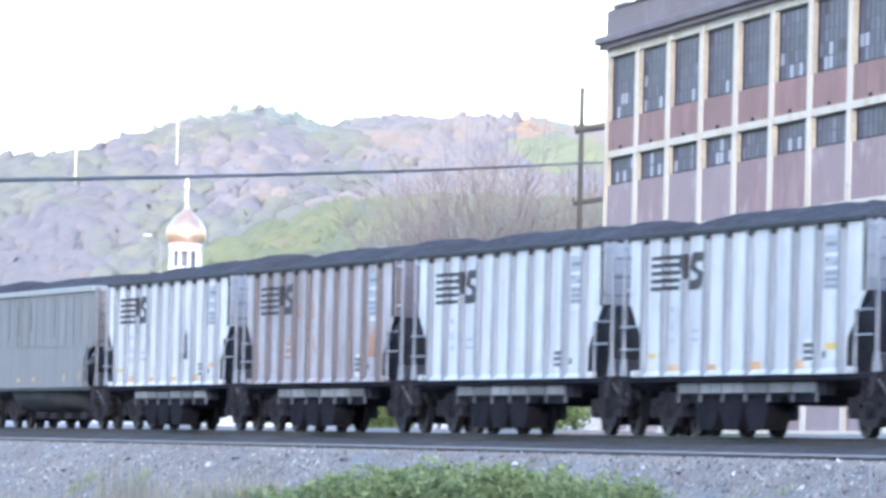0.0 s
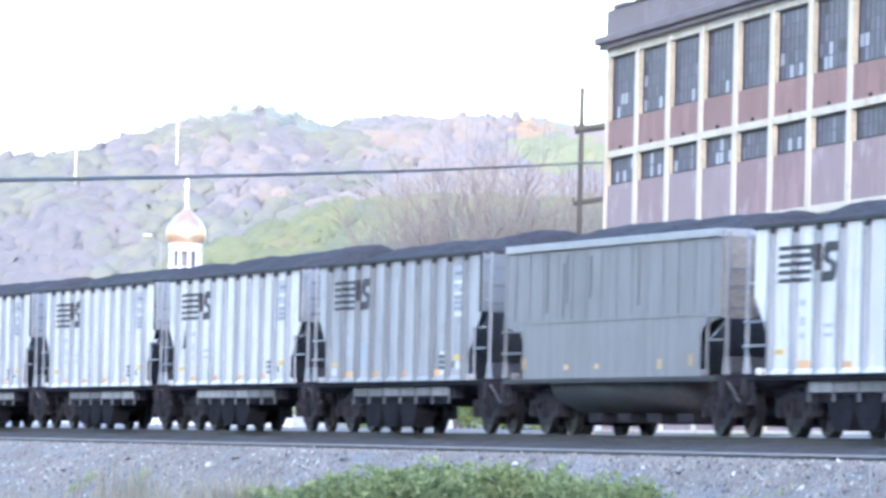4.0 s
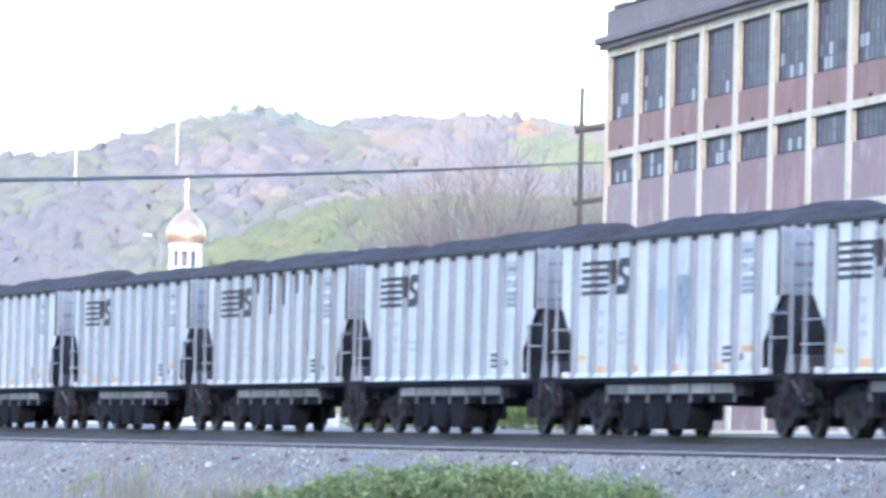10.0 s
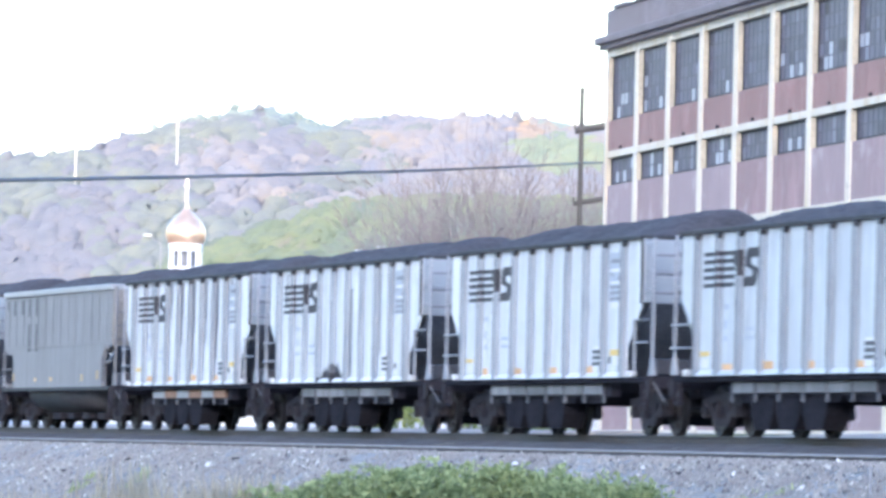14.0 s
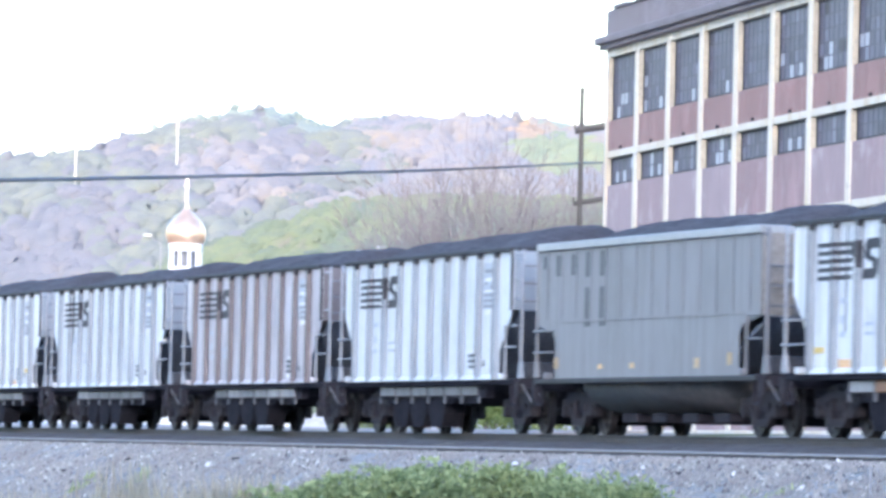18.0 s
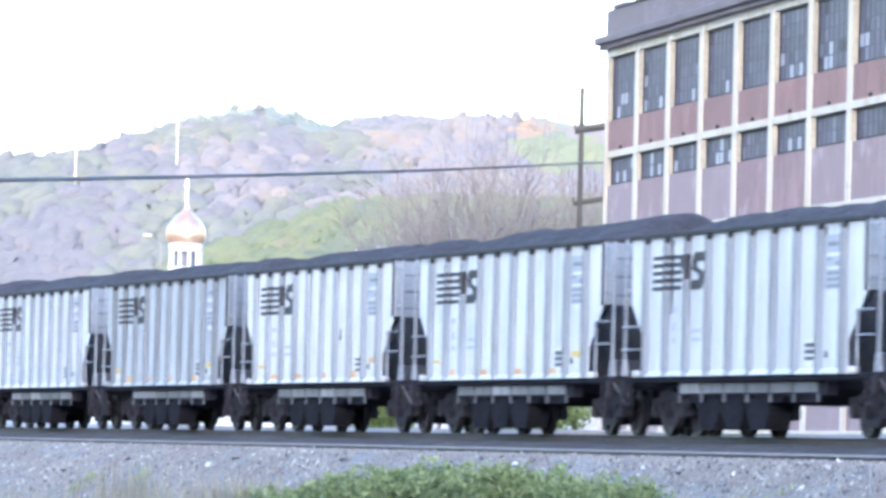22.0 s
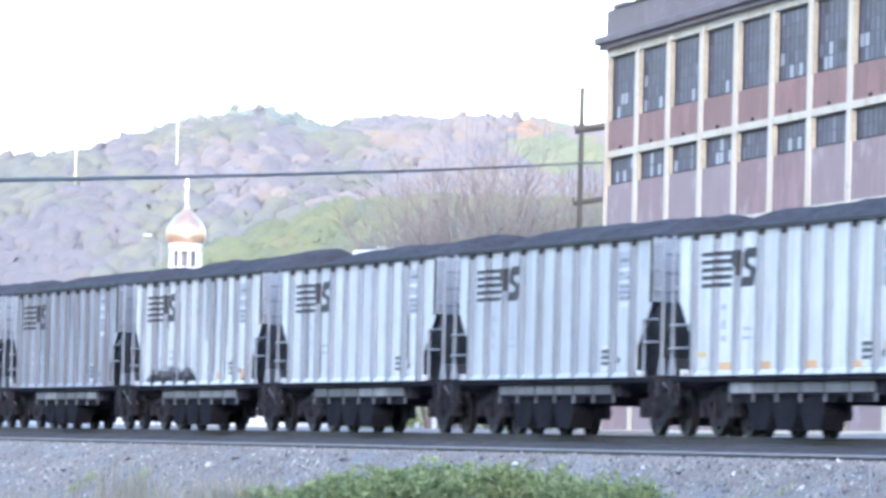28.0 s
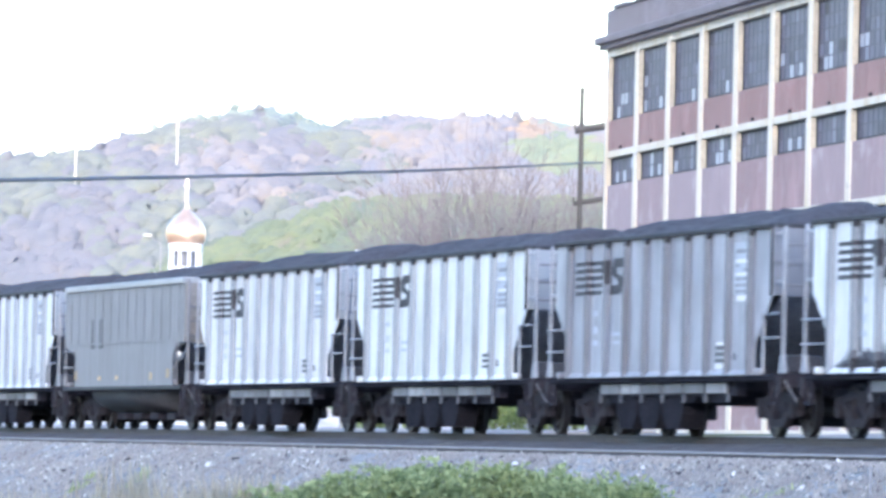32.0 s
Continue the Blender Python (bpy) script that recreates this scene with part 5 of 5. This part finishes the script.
# ---- trees and plants near the track ----
def bare_tree(x, y, z, high, seed, spread=0.5):
    rnd = random.Random(seed)
    t = empty("bare_tree", pose(x, y, z), "leafless multi-stemmed tree with fine brown twigs", "tree", "bare trees behind the track")
    wood, twig = bmesh.new(), []

    def grow(p, d, length, r, depth):
        q = p + d * length
        if depth < 3:
            rod(wood, p, q, r, r * 0.7, 6 if depth < 2 else 4)
        else:
            twig.append((p, q, r))
        if depth == 6:
            return
        for _ in range(3 if depth < 3 else 2):
            side = Vector((rnd.gauss(0, 1), rnd.gauss(0, 1), rnd.gauss(0, 0.4))).normalized()
            e = (d + side * rnd.uniform(0.25, spread + 0.15) + Vector((0, 0, 0.12))).normalized()
            grow(p + d * length * rnd.uniform(0.6, 1.0), e, length * rnd.uniform(0.62, 0.85), r * 0.6, depth + 1)

    for k in range(4):
        d = Vector((rnd.gauss(0, 0.22), rnd.gauss(0, 0.22), 1)).normalized()
        grow(Vector((rnd.uniform(-0.4, 0.4), rnd.uniform(-0.4, 0.4), -0.3)), d, high * 0.36, high * 0.010, 0)
    part("trunk", wood, bark, t, "slender grey-brown stems")
    verts, faces = [], []
    for p, q, r in twig:
        d = (q - p).normalized()
        a = d.orthogonal().normalized() * max(r, 0.016)
        b = d.cross(a)
        n = len(verts)
        verts += [p + a, p - a * 0.5 + b * 0.87, p - a * 0.5 - b * 0.87, q]
        faces += [(n, n + 1, n + 3), (n + 1, n + 2, n + 3), (n + 2, n, n + 3)]
    tagged(link("twig_crown", mesh_of("twig_crown", verts, faces, twig_mat), t, "crown of fine brown twigs"), kind="stuff")


bark = plain("grey bark", (0.19, 0.16, 0.15), 0.9, 0.0, 2, 0.3)
twig_mat = plain("brown twigs", (0.25, 0.222, 0.222), 0.9, 0.0, 1, 0.3)
for i, (r, d, h) in enumerate(((-0.2, 305, 11.8), (1.2, 314, 13.6), (2.6, 306, 14.0), (3.9, 303, 13.8), (5.3, 310, 12.8))):
    x, y, _ = spot(r, d, 0)
    bare_tree(x, y, ground_z(y) + 0.2, h, 40 + i)


def leafy(name, label, x, y, z, rx, ry, high, count, size, mat, seed, category="bush"):
    """A bush of many small bent leaves on stems."""
    rng = np.random.default_rng(seed)
    verts, faces = [], []
    t = empty(name, pose(x, y, z), label, category)
    bm = bmesh.new()
    for k in range(18):
        a = rng.uniform(0, 6.28)
        q = math.sqrt(rng.uniform(0, 1))
        px, py = rx * q * math.cos(a), ry * q * math.sin(a)
        rod(bm, (px * 0.8, py * 0.8, -0.1), (px, py, high * rng.uniform(0.4, 0.8)), 0.012, 0.005, 5)
    part("stems", bm, stem_mat, t)
    lumps = [(rng.uniform(-0.9, 0.9), rng.uniform(-0.8, 0.8), rng.uniform(0.55, 1.0)) for _ in range(26)]
    for _ in range(count):
        lx, ly, lh = lumps[rng.integers(0, len(lumps))]
        v = rng.standard_normal(3)
        v /= np.linalg.norm(v)
        k = rng.uniform(0.5, 1) ** 0.5
        edge = max(0.15, 1 - (lx * lx + 0.3 * ly * ly) ** 1.5)
        c = np.array([lx * rx + v[0] * 0.45 * k, ly * ry + v[1] * 0.35 * k, high * lh * edge * 0.72 + v[2] * 0.28 * k])
        if c[2] < 0:
            c[2] = abs(c[2]) * 0.5
        d = rng.standard_normal(3)
        d /= np.linalg.norm(d)
        e = np.cross(d, rng.standard_normal(3))
        e /= np.linalg.norm(e)
        s = size * rng.uniform(0.6, 1.4)
        n = len(verts)
        verts += [c - d * s, c + e * s * 0.45, c + d * s, c - e * s * 0.45]
        faces += [(n, n + 1, n + 2), (n, n + 2, n + 3)]
    tagged(link("foliage", mesh_of("foliage", verts, faces, mat), t, "many small green leaves"), kind="stuff")


def leaf_mat(name, a, b):
    m = Mat(name, 0.6, 0.0, 0.3)
    c = m.ramp(m.island(), (0.0, a), (1.0, b))
    m.colour(c)
    lit_through(m, c, 0.4)
    return m.m


stem_mat = plain("weed stems", (0.12, 0.14, 0.06), 0.9)
weed_green = leaf_mat("weed leaves", (0.215, 0.265, 0.115), (0.48, 0.54, 0.275))
shrub_green = leaf_mat("shrub leaves", (0.16, 0.22, 0.06), (0.36, 0.42, 0.16))
for i, (r, d, rx, h) in enumerate(((-2.3, 90, 0.5, 0.95), (-1.6, 91, 0.6, 1.25), (-0.8, 90, 0.7, 1.45), (0.0, 91, 0.75, 1.5), (0.7, 90, 0.75, 1.52), (1.5, 92, 0.7, 1.45), (2.2, 91, 0.6, 1.3), (2.8, 90, 0.5, 1.15))):
    x, y, _ = spot(r, d, 0)
    leafy("weed_clump", "dense clump of green leafy weeds beside the ballast", x, y, ground_z(y) - 0.05, rx * 0.8, rx, h, 2600, 0.062, weed_green, 60 + i, "weeds")
def grass(name, label, x, y, rx, ry, high, count, mat, seed):
    """A patch of thin bent blades."""
    rng = np.random.default_rng(seed)
    verts, faces = [], []
    for _ in range(count):
        px, py = x + rng.normal(0, rx), y + rng.normal(0, ry)
        z = ground_z(py)
        h, a, lean = high * rng.uniform(0.4, 1.1), rng.uniform(0, 6.28), rng.uniform(0.05, 0.4)
        dx, dy = math.cos(a), math.sin(a)
        w = 0.012
        n = len(verts)
        verts += [(px - dy * w, py + dx * w, z), (px + dy * w, py - dx * w, z), (px + dx * lean * h * 0.4 + dy * w, py + dy * lean * h * 0.4 - dx * w, z + h * 0.6),
                  (px + dx * lean * h * 0.4 - dy * w, py + dy * lean * h * 0.4 + dx * w, z + h * 0.6), (px + dx * lean * h, py + dy * lean * h, z + h)]
        faces += [(n, n + 1, n + 2, n + 3), (n + 3, n + 2, n + 4)]
    tagged(link(name, mesh_of(name, verts, faces, mat)), label, "grass", kind="stuff")


straw = leaf_mat("dry grass", (0.36, 0.31, 0.24), (0.50, 0.45, 0.34))
for i, (r, d, rx, high, count) in enumerate(((-3.0, 90, 0.35, 1.0, 350), (-3.9, 88, 0.5, 0.8, 420), (-4.5, 92, 0.25, 1.2, 160), (-6.0, 90, 0.4, 0.75, 200), (4.3, 82, 0.25, 0.8, 160), (-2.4, 93, 0.3, 0.9, 300))):
    x, y, _ = spot(r, d, 0)
    grass("dry_grass", "sparse tuft of dry pale grass", x, y, rx, rx * 1.2, high, count, straw, 200 + i)
for i, (px, d, h) in enumerate(((2.6, 172, 1.6), (3.4, 176, 1.3), (1.5, 190, 1.5), (-1.7, 205, 1.5), (-2.3, 212, 1.3))):
    x, y, _ = spot(px, d, 0)
    leafy("shrub", "pale green shrub behind the track", x, y, ground_z(y) - 0.05, 1.0, 0.9, h, 2200, 0.07, shrub_green, 80 + i, "shrub")


# ---- small things on the ballast ----
def build_litter():
    grey = plain("weathered stake wood", (0.40, 0.40, 0.42), 0.85, 0.0, 4, 0.3)
    s = empty("stake", pose(-80.8, -7.36, -0.93, 3, 2, 20), "thin weathered grey stake in the ballast", "stake")
    part("shaft", rod(bmesh.new(), (0, 0, -0.1), (0, 0, 0.44), 0.025, 0.02, 8), grey, s)
    part("head", rod(bmesh.new(), (0, 0, 0.44), (0, 0, 0.47), 0.036, 0.03, 8), grey, s, "flattened stake head")
    pale = plain("pale limestone", (0.72, 0.73, 0.75), 0.85, 0.0, 6, 0.2)
    dark = plain("tarred tie splinter", (0.06, 0.058, 0.065), 0.9, 0.0, 5, 0.3)
    rng = random.Random(31)
    for x, y, size in ((-120.78, -7.24, 0.085), (-100.3, -6.82, 0.06), (-88.2, -6.9, 0.055), (-84.0, -7.25, 0.06), (-93.1, -6.8, 0.05), (-126.5, -7.3, 0.06)):
        bm = bmesh.new()
        bmesh.ops.create_icosphere(bm, subdivisions=2, radius=size)
        for v in bm.verts:
            v.co *= 1 + 0.35 * noise.noise(v.co / size * 1.3 + Vector((x, y, 0)))
            v.co.z *= 0.8
        o = part("stone", bm, pale, None, m=pose(x, y, ground_z(y) + size * 0.5, 0, 0, rng.uniform(0, 360)))
        tagged(o, "pale block of limestone lying on the grey ballast", "stone", "pale stones on the ballast")
    for x, y, long in ((-119.45, -6.93, 0.34), (-111.1, -6.85, 0.42), (-132.3, -7.66, 0.3), (-128.5, -7.1, 0.26), (-90.6, -6.95, 0.22)):
        bm = boxes((-long / 2, long / 2, -0.05, 0.05, 0.0, 0.05), bevel=0.015)
        for v in bm.verts:
            v.co.z += 0.06 * v.co.x
            v.co.y *= 1 - 0.7 * abs(v.co.x) / long
        o = part("wood_splinter", bm, dark, None, m=pose(x, y, ground_z(y) + 0.01, 4, 3, 70 + rng.uniform(-25, 25)))
        tagged(o, "dark splinter of tarred wood on the grey ballast", "wood splinter", "wood splinters on the ballast")
    for i, (x, y, wide, high, count) in enumerate(((-84.5, -7.45, 0.16, 0.13, 45), (-127.6, -8.3, 0.2, 0.25, 50), (-124.05, -7.82, 0.08, 0.35, 22), (-123.6, -8.1, 0.15, 0.2, 30), (-85.6, -7.6, 0.12, 0.12, 25), (-128.6, -7.9, 0.12, 0.25, 18))):
        grass("green_tuft", "small tuft of thin green grass in the ballast", x, y, wide, wide, high, count, weed_green, 300 + i)


build_litter()


# ---- the white-roofed house behind the train ----
def build_house():
    wall = plain("pale siding", (0.34, 0.34, 0.33), 0.8, 0.0, 1, 0.1)
    roof = plain("white metal roof", (0.82, 0.82, 0.82), 0.5, 0.0, 1, 0.06)
    h = empty("house", pose(-290.2, 40.5, 0.16, 0, 0, 15), "small house with a white metal roof", "house")
    part("wall", boxes((-1.6, 1.6, -0.75, 0.75, -0.1, 8.2)), wall, h)
    bm = prism(bmesh.new(), [(-1.0, 8.0), (0, 9.1), (1.0, 8.0), (0.9, 7.9), (0, 8.9), (-0.9, 7.9)], -1.75, 1.75)
    part("roof", bm, roof, h, "white metal roof", pose(0, 0, 0, 0, 0, 90))
    part("chimney", boxes((0.6, 0.95, -0.2, 0.2, 8.4, 9.25), bevel=0.02), wall, h)


build_house()


motions()
